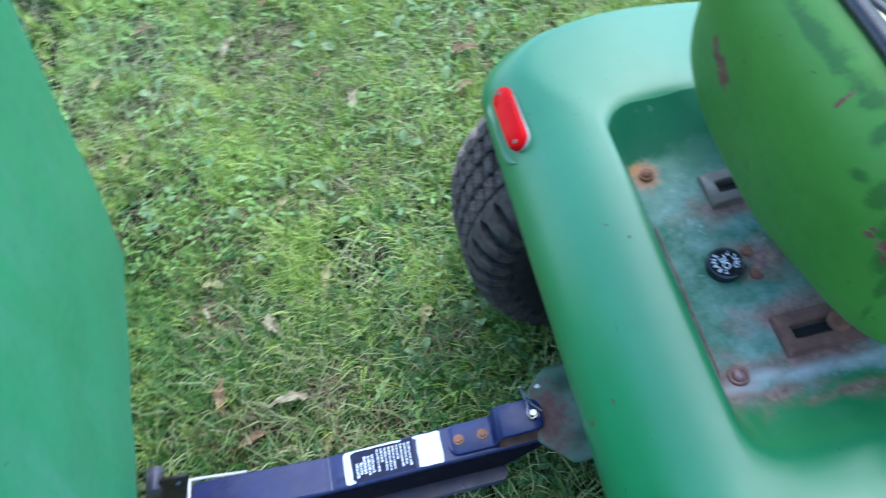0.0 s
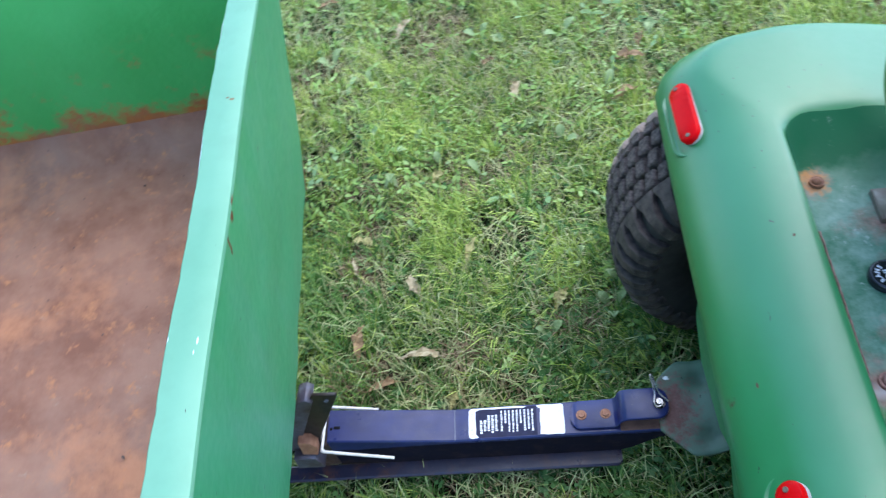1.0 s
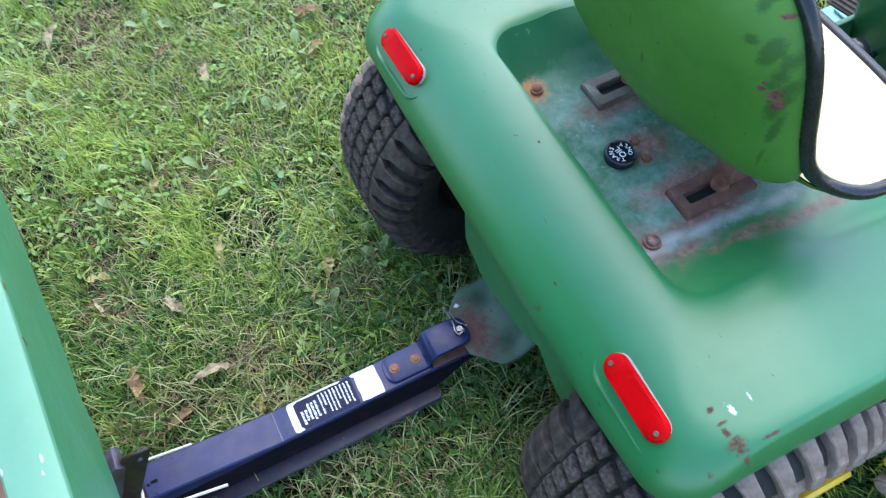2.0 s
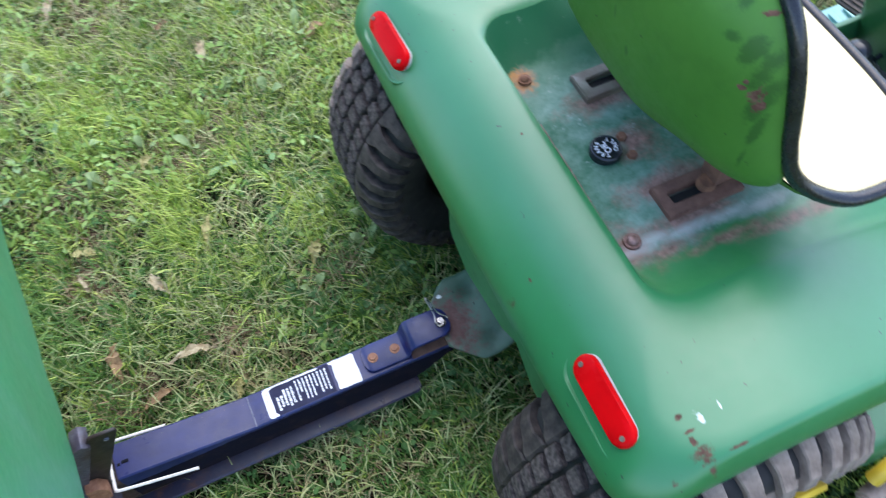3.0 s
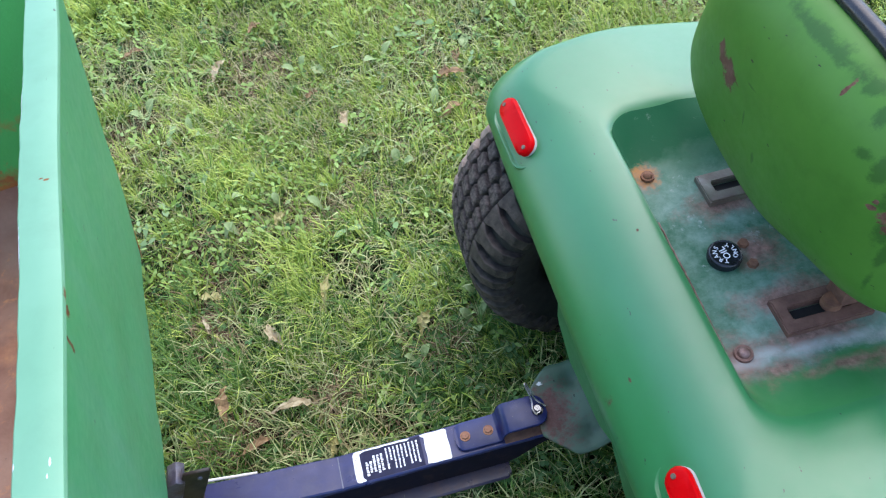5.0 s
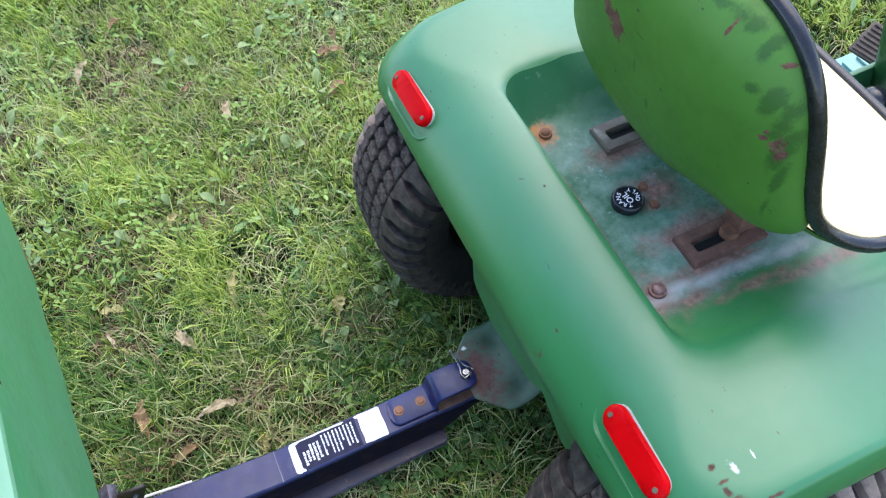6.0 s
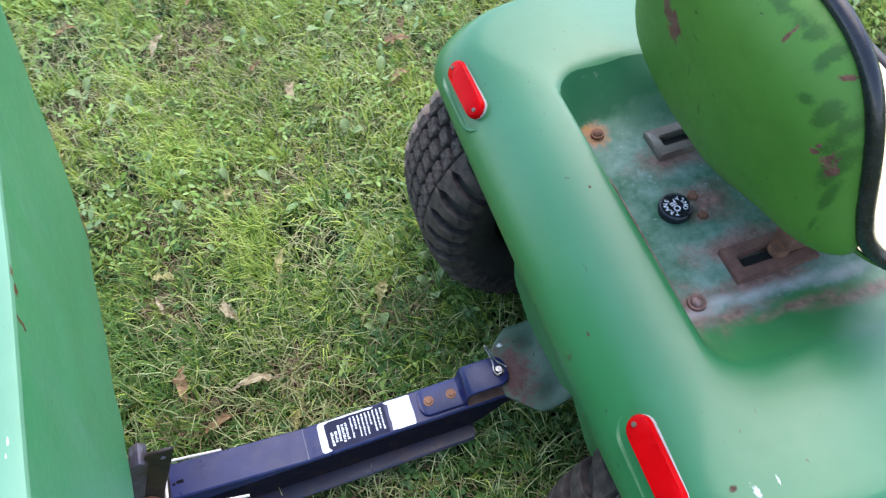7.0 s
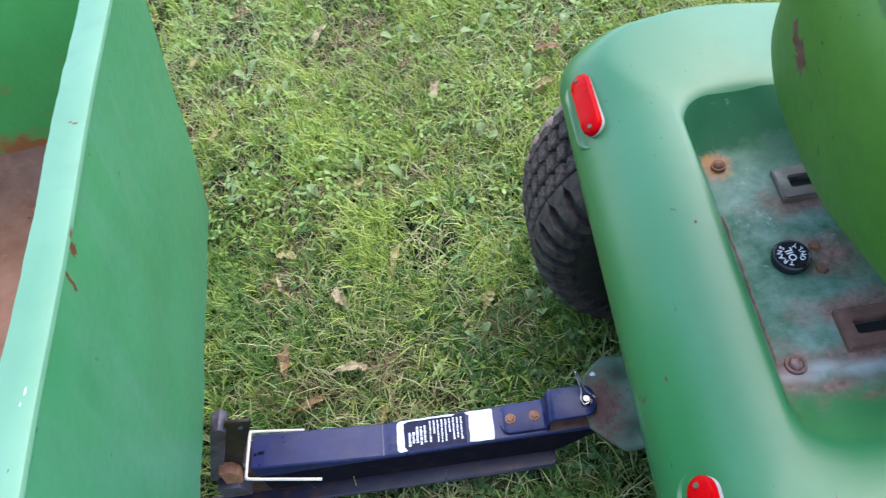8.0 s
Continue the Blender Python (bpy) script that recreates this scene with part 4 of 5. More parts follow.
def build_dash():
    bm = bmesh.new()
    m = Matrix.Translation((0.74, -0.03, 0.50)) @ pose(0, 0, 0, 0, -18, 0)
    box(bm, (-0.01, -0.19, -0.24), (0.30, 0.19, 0.22), 0.02, 3, m)
    dash = part("dash_tower", bm, dash_green, tractor, "dark green dash tower with black knobs")
    for y, z, r, reach in ((0.104, -0.095, 0.019, 0.030), (0.050, -0.135, 0.019, 0.030)):
        bm = bmesh.new()
        rod(bm, m @ Vector((0.0, y, z)), m @ Vector((-reach, y, z)), 0.006)
        bmesh.ops.create_uvsphere(bm, u_segments=18, v_segments=12, radius=r, matrix=Matrix.Translation(m @ Vector((-reach - r * 0.6, y, z))))
        part("dash_knob", bm, cap_black, dash, "black ball knob")
    bm = bmesh.new()
    box(bm, (-0.014, -0.060, -0.14), (-0.0105, -0.010, -0.10), 0.001, 1, m)
    part("dash_label", bm, yellow_paint, dash, "faded yellow label plate")
    bm = bmesh.new()
    box(bm, (0.548, -0.30, 0.540), (0.586, -0.015, 0.560), 0.004)
    quadrant = part("lever_quadrant", bm, cap_black, tractor, "black lever guide with white marks")
    for k in range(5):
        bm = bmesh.new()
        box(bm, (0.556, -0.26 + 0.045 * k, 0.5602), (0.572 + 0.008 * (k % 2), -0.256 + 0.045 * k, 0.5610))
        part("mark", bm, white_print, quadrant)
    bm = bmesh.new()
    rod(bm, (0.53, 0.012, 0.44), (0.558, 0.008, 0.55), 0.007)
    lever = part("shift_lever", bm, bright_steel, tractor, "steel shift lever")
    bm = bmesh.new()
    bmesh.ops.create_uvsphere(bm, u_segments=20, v_segments=14, radius=0.026, matrix=Matrix.Translation((0.562, 0.008, 0.565)))
    part("ball_knob", bm, cap_black, lever, "dull black ball knob")
    bm = bmesh.new()
    box(bm, (0.76, 0.08, 0.285), (1.20, 0.30, 0.30), 0.006)
    rest = part("footrest", bm, foot_green, tractor, "ribbed green footrest")
    for k in range(9):
        bm = bmesh.new()
        box(bm, (0.80 + 0.040 * k, 0.10, 0.3005), (0.814 + 0.040 * k, 0.28, 0.307), 0.002)
        part("rib", bm, foot_green, rest)
    m = Matrix.Translation((0.853, 0.203, 0.395)) @ pose(0, 0, 0, 0, -30, 12)
    bm = bmesh.new()
    box(bm, (-0.04, -0.065, -0.006), (0.04, 0.065, 0.006), 0.004, 2, m)
    pedal = part("pedal", bm, pedal_brown, tractor, "worn ribbed rubber pedal")
    for k in range(7):
        bm = bmesh.new()
        box(bm, (-0.034 + 0.0105 * k, -0.058, 0.006), (-0.029 + 0.0105 * k, 0.058, 0.010), 0.001, 1, m)
        part("rib", bm, pedal_brown, pedal)
    bm = bmesh.new()
    rod(bm, m @ Vector((0, 0, -0.004)), (0.93, 0.16, 0.36), 0.009)
    part("pedal_arm", bm, frame_green, pedal)


build_dash()


def build_deck_wheel():
    """The corner of the mower deck that shows in front of the rear tyre."""
    bm = bmesh.new()
    tube(bm, curve_points([(0.335, -0.585, 0.165), (0.355, -0.580, 0.195), (0.39, -0.572, 0.20), (0.43, -0.566, 0.20), (0.455, -0.578, 0.17), (0.445, -0.62, 0.12)], 5), 0.015, 10)
    arm = part("deck_bracket", bm, yellow_paint, tractor, "chipped yellow mower deck bracket")
    bm = bmesh.new()
    rod(bm, (0.315, -0.610, 0.125), (0.395, -0.595, 0.125), 0.020, segments=20)
    bmesh.ops.bevel(bm, geom=[e for e in bm.edges if len(e.link_faces) == 2 and e.calc_face_angle(0.0) > 1.0], offset=0.005, segments=2, affect="EDGES")
    part("deck_roller", bm, dusty_rubber, arm, "grey rubber deck roller")
    bm = bmesh.new()
    box(bm, (0.33, -0.56, 0.10), (0.80, -0.10, 0.19), 0.03, 3)
    part("mower_deck", bm, frame_green, tractor, "dark green mower deck")


build_deck_wheel()

# ---- cart ----
TURN = 4.2
cart = tagged(root("dump_cart", (0, 0, 0), TURN), "green steel dump cart with rusted floor, hitched by a black drawbar", "cart")
NEAR = 0.52  # half width on the near side
RIM_X, RIM_Z, LOW_X, LOW_Z, WIDE, FLOOR_Z, BACK_X = -0.7255, 1.072, -0.853, 0.50, 0.43, 0.69, -1.95
cart_inside = cart_inside_material("cart_inside_rust", FLOOR_Z, False)
cart_floor_rust = cart_inside_material("cart_floor_rust", FLOOR_Z, True)


def wall_x(z):
    return LOW_X + (RIM_X - LOW_X) * (z - LOW_Z) / (RIM_Z - LOW_Z)


def build_cart():
    # front wall, slightly dented, with its lower corners rounded
    def front(shift, rows, columns=30):
        out = []
        for z in rows:
            line = []
            for y in np.linspace(-NEAR, WIDE, columns):
                dent = 0.004 * noise.noise((y * 5, z * 5, 1.0)) + 0.003 * noise.noise((y * 14, z * 9, 5.0))
                line.append(Vector((wall_x(z) + shift + dent, y, z)))
            out.append(line)
        return out

    bm = bmesh.new()
    heights = np.linspace(LOW_Z, RIM_Z - 0.004, 20)
    outside, inside = front(0.0, heights), front(-0.004, heights)
    a, b = loft(bm, outside), loft(bm, inside)
    for u, v in ((a[0], b[0]), (a[-1], b[-1])):
        for k in range(len(u) - 1):
            bm.faces.new((u[k], u[k + 1], v[k + 1], v[k]))
    for k in range(len(a) - 1):
        for e in (0, -1):
            bm.faces.new((a[k][e], a[k + 1][e], b[k + 1][e], b[k][e]))
    bmesh.ops.recalc_face_normals(bm, faces=bm.faces[:])
    part("front_wall", bm, cart_paint, cart, "smooth green painted front panel")

    # folded rail along the top of the front wall
    bm = bmesh.new()
    rings = []
    for y in np.linspace(-NEAR - 0.004, WIDE + 0.004, 60):
        wob = 0.0025 * noise.noise((y * 9, 0.0, 2.0)) + 0.0012 * noise.noise((y * 40, 0.0, 4.0))
        x = RIM_X + 0.004 * noise.noise((y * 5, RIM_Z * 5, 1.0))
        rings.append([Vector((x + dx, y, RIM_Z + dz)) for dx, dz in (
            (0.0010, -0.0075), (0.0011, -0.0045), (0.0004, -0.0022), (-0.003, -0.0004), (-0.020, 0.0008), (-0.036 + wob, 0.0), (-0.039 + wob, -0.004), (-0.038 + wob, -0.014), (-0.034 + wob, -0.014), (-0.034 + wob, -0.005), (-0.004, -0.006), (-0.004, -0.012))])
    rows = loft(bm, rings, True)
    bm.faces.new(rows[0])
    bm.faces.new(rows[-1])
    bmesh.ops.recalc_face_normals(bm, faces=bm.faces[:])
    part("top_rail", bm, rail_paint, cart, "folded green top rail with chipped paint", angle=30)

    for s in (-1, 1):
        bm = bmesh.new()
        wide = WIDE if s > 0 else NEAR
        y0, y1 = sorted((s * wide, s * (wide + 0.004)))
        pts = [(LOW_X, LOW_Z), (RIM_X - 0.004, RIM_Z - 0.006), (BACK_X, RIM_Z - 0.006), (BACK_X, LOW_Z)]
        for y in (y0, y1):
            bm.faces.new([bm.verts.new((x, y, z)) for x, z in pts])
        bmesh.ops.bridge_loops(bm, edges=bm.edges[:])
        bmesh.ops.recalc_face_normals(bm, faces=bm.faces[:])
        part("side_wall", bm, cart_inside, cart, "green side panel rusting above the floor")
        bm = bmesh.new()
        box(bm, (BACK_X, min(s * (wide - 0.012), s * (wide + 0.022)), RIM_Z - 0.006), (RIM_X - 0.042, max(s * (wide - 0.012), s * (wide + 0.022)), RIM_Z), 0.002)
        part("side_rail", bm, rail_paint, cart, "folded green side rail")
    bm = bmesh.new()
    box(bm, (BACK_X - 0.005, -NEAR, LOW_Z), (BACK_X, WIDE, RIM_Z - 0.01), 0.001)
    part("tailgate", bm, cart_inside, cart, "green steel tailgate")
    bm = bmesh.new()
    xs, ys = np.linspace(BACK_X, wall_x(FLOOR_Z) - 0.004, 40), np.linspace(-NEAR, WIDE, 28)
    grid = [[bm.verts.new((x, y, FLOOR_Z + 0.004 * noise.noise((x * 4, y * 4, 7.0)) + 0.055 * (max(0, y - WIDE + 0.075, -y - NEAR + 0.075) / 0.075) ** 2.2)) for y in ys] for x in xs]
    for a, b in zip(grid, grid[1:]):
        for k in range(len(ys) - 1):
            bm.faces.new((a[k], b[k], b[k + 1], a[k + 1]))
    floor = part("floor_pan", bm, cart_floor_rust, cart, "rusted brown steel floor pan")
    floor.modifiers.new("thickness", "SOLIDIFY").thickness = 0.004

    # frame, axle and wheels that carry the box
    bm = bmesh.new()
    rod(bm, (-1.40, -0.36, 0.22), (-1.40, 0.36, 0.22), 0.016)
    for s in (-1, 1):
        box(bm, (-1.46, s * 0.20 - 0.02, 0.21), (-1.34, s * 0.20 + 0.02, FLOOR_Z - 0.004), 0.004)
    part("axle", bm, black_paint, cart, "black steel cart axle")
    for s in (-1, 1):
        c = Vector((-1.40, s * 0.33, 0.215))
        bm = bmesh.new()
        prof = [(0.10, 0.035), (0.13, 0.052), (0.18, 0.055), (0.20, 0.045), (0.206, 0.0)]
        line = prof + [(r, -w) for r, w in reversed(prof[:-1])]
        loft(bm, [[c + Vector((r * math.cos(a), w, r * math.sin(a))) for a in np.linspace(0, 2 * math.pi, 40, endpoint=False)] for r, w in line], True)
        bmesh.ops.recalc_face_normals(bm, faces=bm.faces[:])
        wheel = part("cart_tyre", bm, rubber_side, cart, "small black cart tyre")
        bm = bmesh.new()
        rod(bm, c - Vector((0, 0.03, 0)), c + Vector((0, 0.03, 0)), 0.104, segments=32)
        part("cart_rim", bm, yellow_paint, wheel, "yellow cart wheel disc")


build_cart()


def build_drawbar():
    """The tongue lies along the tractor's axis, so it is turned back within the cart. It runs level and rises behind a bend near the cart."""
    back = Matrix.Rotation(radians(-TURN), 4, "Z")
    origin = Vector((-0.250, 0, 0.165))

    def rise(x):
        return 0.14 * max(-0.389 - x, 0.0)

    def section(x):
        low = -0.090 + 0.062 * smooth_step((x + 0.075) / 0.10)
        lift = rise(x)
        return [Vector((x, y, z + lift * k)) for y, z, k in (
            (0.0345, 0.0005, 1), (0.032, 0.003, 1), (-0.031, 0.003, 1), (-0.034, 0.0005, 1), (-0.0345, -0.004, 1), (-0.0345, low + 0.004, 0.2), (-0.034, low, 0.2), (-0.030, low, 0.2), (-0.030, -0.005, 1), (0.030, -0.005, 1),
            (0.030, low, 0.2), (0.0345, low, 0.2))]

    bm = bmesh.new()
    rows = loft(bm, [section(x) for x in (-0.640, -0.60, -0.55, -0.50, -0.45, -0.40, -0.389, -0.380, -0.30, -0.2, -0.10, -0.07, -0.045, -0.02, 0.005, 0.022)], True)
    bm.faces.new(rows[0])
    bm.faces.new(rows[-1])
    bmesh.ops.recalc_face_normals(bm, faces=bm.faces[:])
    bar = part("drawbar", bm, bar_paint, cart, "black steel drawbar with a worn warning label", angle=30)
    bar.matrix_basis = back @ Matrix.Translation(origin)

    def on(name, bm, material, label="", **kw):
        return part(name, bm, material, bar, label, **kw)

    # lower flange of the channel
    bm = bmesh.new()
    rings = []
    for x in (-0.85, -0.70, -0.5, -0.3, -0.075, -0.066):
        tip = 0.006 if x > -0.07 else 0.0
        rings.append([Vector((x, y, z)) for y, z in ((-0.030, -0.0905), (-0.0335, -0.0885), (-0.060 + tip, -0.0900), (-0.0635 + tip, -0.0925), (-0.0635 + tip, -0.0965), (-0.030, -0.0965))])
    rows = loft(bm, rings, True)
    bm.faces.new(rows[0])
    bm.faces.new(rows[-1])
    bmesh.ops.recalc_face_normals(bm, faces=bm.faces[:])
    on("lower_flange", bm, flange_paint, "lower flange of the drawbar with a rusty edge", angle=30)

    # warning label and blank white label
    bm = bmesh.new()
    box(bm, (-0.359, -0.030, 0.0031), (-0.226, 0.0305, 0.0034))
    on("warning_label", bm, label_black, "black warning label with tiny white print")
    bm = bmesh.new()
    rng = random.Random(5)
    # thick end with round corners, and a worn line along the far edge
    end = [(-0.3415, -0.029), (-0.344, -0.0305), (-0.349, -0.0300), (-0.351, -0.0315), (-0.357, -0.0305), (-0.3605, -0.027), (-0.3612, -0.01), (-0.361, 0.012), (-0.3608, 0.026), (-0.358, 0.0305), (-0.353, 0.0318)]
    edge = [(x, 0.0316 + 0.0006 * rng.uniform(-1, 1)) for x in np.linspace(-0.34, -0.250, 7)] + [(-0.246, 0.0300)]
    inner = [(x, 0.0272 + 0.0009 * rng.uniform(-1, 1) + 0.0022 * k / 6) for k, x in enumerate(np.linspace(-0.252, -0.338, 7))]
    plate(bm, [*end, *edge, *inner, (-0.3475, 0.0255), (-0.3475, 0.010), (-0.3465, -0.01), (-0.347, -0.022)], 0.0030, 0.0040)
    bmesh.ops.triangulate(bm, faces=[f for f in bm.faces if len(f.verts) > 4])
    on("label_border", bm, white_print, "worn white label border", smooth=False)
    words("CAUTION", 0.0098, Matrix.Translation((-0.3542, -0.001, 0.0041)) @ pose(0, 0, 0, 0, 0, 90), label_grey, bar, depth=0.0001)
    rng = random.Random(4)
    for k in range(14):
        x = -0.3385 + 0.0076 * k + (0.0035 if k > 4 else 0.0)
        y, end_y = (0.014 + 0.004 * rng.random(), -0.018 - 0.004 * rng.random()) if k < 5 else (0.024, -0.022 + 0.020 * rng.random() * (k % 4 == 2))
        if k in (0, 1):
            y, end_y = 0.006, -0.022
        wide = 0.0050 if k < 5 else 0.0034
        while y - 0.004 > end_y:
            w = 0.0018 + rng.random() * 0.0042
            bm = bmesh.new()
            box(bm, (x, max(y - w, end_y), 0.0035), (x + wide * rng.uniform(0.7, 1.1), y, 0.0039))
            on("print_bar", bm, white_print)
            y -= w + rng.uniform(0.0007, 0.0016)
    bm = bmesh.new()
    ragged = [(-0.2205, -0.029), (-0.205, -0.0312), (-0.190, -0.0308), (-0.1755, -0.0315), (-0.1735, -0.029), (-0.1725, -0.008), (-0.1735, 0.012), (-0.173, 0.029), (-0.177, 0.0315), (-0.195, 0.0308), (-0.214, 0.0318), (-0.226, 0.0306), (-0.223, 0.0265),
              (-0.2185, 0.0245), (-0.219, 0.017), (-0.2202, 0.0), (-0.2190, -0.015)]
    plate(bm, ragged, 0.0030, 0.0040)
    bmesh.ops.triangulate(bm, faces=[f for f in bm.faces if len(f.verts) > 4])
    on("white_label", bm, worn_white, "blank white label with ragged edges", smooth=False)

    # strap with two bolts, stepping up over the hitch plate
    bm = bmesh.new()
    line = [(-0.160, 0.004, 0.012), (-0.157, 0.004, 0.021), (-0.152, 0.004, 0.0265), (-0.145, 0.004, 0.0295), (-0.086, 0.004, 0.0300), (-0.078, 0.0050, 0.0300), (-0.073, 0.010, 0.0300), (-0.070, 0.020, 0.0305), (-0.067, 0.030, 0.0310),
            (-0.062, 0.0360, 0.0312), (-0.055, 0.0385, 0.0312), (0.000, 0.0385, 0.0312), (0.010, 0.0383, 0.0290), (0.018, 0.0380, 0.023), (0.0225, 0.0376, 0.013)]
    rings = []
    for x, z, w in line:
        rings.append([Vector((x, -w + 0.0015, z)), Vector((x, -w, z + 0.0015)), Vector((x, -w + 0.001, z + 0.0055)), Vector((x, -w + 0.003, z + 0.0065)), Vector((x, w - 0.003, z + 0.0065)), Vector((x, w - 0.001, z + 0.0055)), Vector((x, w, z + 0.001)), Vector((x, w - 0.001, z))])
    rows = loft(bm, rings, True)
    bm.faces.new(rows[0])
    bm.faces.new(rows[-1])
    bmesh.ops.recalc_face_normals(bm, faces=bm.faces[:])
    bmesh.ops.transform(bm, matrix=Matrix.Translation((0, 0.0025, 0)), verts=bm.verts[:])
    on("hitch_strap", bm, bar_paint, "black stepped hitch strap", angle=35)
    bm = bmesh.new()
    box(bm, (-0.068, -0.033, 0.0034), (0.021, 0.033, 0.0056), 0.001)
    on("rusty_tongue_end", bm, brown_steel, "rust-brown bare end of the tongue under the strap")
    for x in (-0.1395, -0.0935):
        bm = bmesh.new()
        rod(bm, (x, 0.001, 0.009), (x, 0.001, 0.0125), 0.0105, 0.0100, 18)
        rod(bm, (x, 0.001, 0.0125), (x, 0.001, 0.0165), 0.0078, 0.0066, 6)
        on("strap_bolt", bm, orange_rust, "flat orange-rusty bolt head")
    bm = bmesh.new()
    rod(bm, (0.006, 0.0, 0.0440), (0.006, 0.0, 0.0458), 0.0115, 0.0110, 20)
    on("pin_hole", bm, cap_black, "dark hole round the pin")
    bm = bmesh.new()
    rod(bm, (0.006, 0.0, -0.06), (0.006, 0.0, 0.055), 0.0068, 0.0060, 14)
    on("hitch_pin", bm, bright_steel, "zinc hitch pin")
    bm = bmesh.new()
    clip = curve_points([(0.022, 0.000, 0.052), (0.013, 0.010, 0.054), (0.004, 0.021, 0.060), (0.000, 0.036, 0.068), (-0.003, 0.046, 0.073), (-0.006, 0.044, 0.074), (-0.003, 0.030, 0.067), (-0.001, 0.014, 0.058), (-0.004, 0.000, 0.054), (0.000, -0.009, 0.052), (0.008, -0.008, 0.052), (0.012, -0.002, 0.052)], 5)
    tube(bm, clip, 0.0017, 6)
    on("hairpin_clip", bm, bright_steel, "bright wire hairpin clip")

    # latch at the cart end: upright bracket, its side plate, rusty pivot and pale wire handle
    def leaning(name, corners, y0, y1, material, label):
        """A flat bar cut to a plan of x and z, between two places along y."""
        bm = bmesh.new()
        faces = [[bm.verts.new((x - origin.x, y, z - origin.z)) for x, z in corners] for y in (y0, y1)]
        n = len(corners)
        bm.faces.new(faces[0])
        bm.faces.new(faces[1][::-1])
        for k in range(n):
            bm.faces.new((faces[0][k], faces[1][k], faces[1][(k + 1) % n], faces[0][(k + 1) % n]))
        bmesh.ops.recalc_face_normals(bm, faces=bm.faces[:])
        bmesh.ops.bevel(bm, geom=bm.edges[:], offset=0.0012, segments=1, affect="EDGES")
        return on(name, bm, material, label)

    strap = leaning("latch_bracket", [(-0.958, 0.185), (-0.903, 0.185), (-0.893, 0.235), (-0.811, 0.405), (-0.813, 0.411), (-0.853, 0.414), (-0.858, 0.408)], -0.030, -0.036, latch_black, "upright black latch bracket stained with rust")
    bm = bmesh.new()
    rod(bm, (-0.834 - origin.x, -0.0355, 0.392 - origin.z), (-0.834 - origin.x, -0.0385, 0.392 - origin.z), 0.004, 0.004, 12)
    part("bracket_hole", bm, scuff_highlight_black, strap, "small pale worn hole")
    leaning("bracket_side", [(-0.975, 0.19), (-0.952, 0.185), (-0.858, 0.395), (-0.868, 0.408), (-0.885, 0.40)], -0.042, -0.004, side_steel, "grey scuffed side of the latch bracket")
    leaning("pivot_block", [(-0.935, 0.205), (-0.905, 0.200), (-0.897, 0.235), (-0.905, 0.258), (-0.928, 0.262)], -0.058, -0.0365, orange_rust, "orange-rusty pivot block")
    leaning("bracket_foot", [(-0.960, 0.150), (-0.905, 0.150), (-0.912, 0.195), (-0.955, 0.200)], -0.064, -0.0365, side_steel, "scuffed foot of the latch bracket")
    bm = bmesh.new()
    box(bm, (-0.72, -0.0335, -0.085), (-0.6405, 0.034, 0.016), 0.004)
    on("tongue_root", bm, brown_black, "brown rusted root of the tongue")
    lift = rise(-0.625)
    bm = bmesh.new()
    box(bm, (-0.629, -0.0075, 0.0024 + lift), (-0.616, -0.0015, 0.0036 + lift), 0.0)
    box(bm, (-0.638, -0.0095, 0.0024 + lift), (-0.631, -0.0045, 0.0046 + lift), 0.0)
    on("latch_slot", bm, cap_black, "dark slot in the drawbar")
    # pale strip painted on as the highlight along the fold
    bm = bmesh.new()
    for y0, y1, dx in ((-0.032, -0.012, 0.0004), (-0.012, 0.006, 0.0), (0.006, 0.032, -0.0004)):
        box(bm, (-0.3900 + dx, y0, 0.0029), (-0.3880 + dx, y1, 0.0034), 0.0)
    on("bend_highlight", bm, scuff_highlight_black, "pale strip painted as a highlight across the bend of the drawbar")
    bm = bmesh.new()
    tube(bm, curve_points([(-0.545, 0.0405, 0.012), (-0.632, 0.0420, 0.033), (-0.6435, 0.0400, 0.0385), (-0.6455, 0.034, 0.0405), (-0.6475, -0.044, 0.0400), (-0.6455, -0.051, 0.0385), (-0.636, -0.0535, 0.035), (-0.507, -0.0645, 0.014)], 4), 0.0030, 8)
    on("wire_handle", bm, white_wire, "pale bent wire latch handle")


build_drawbar()


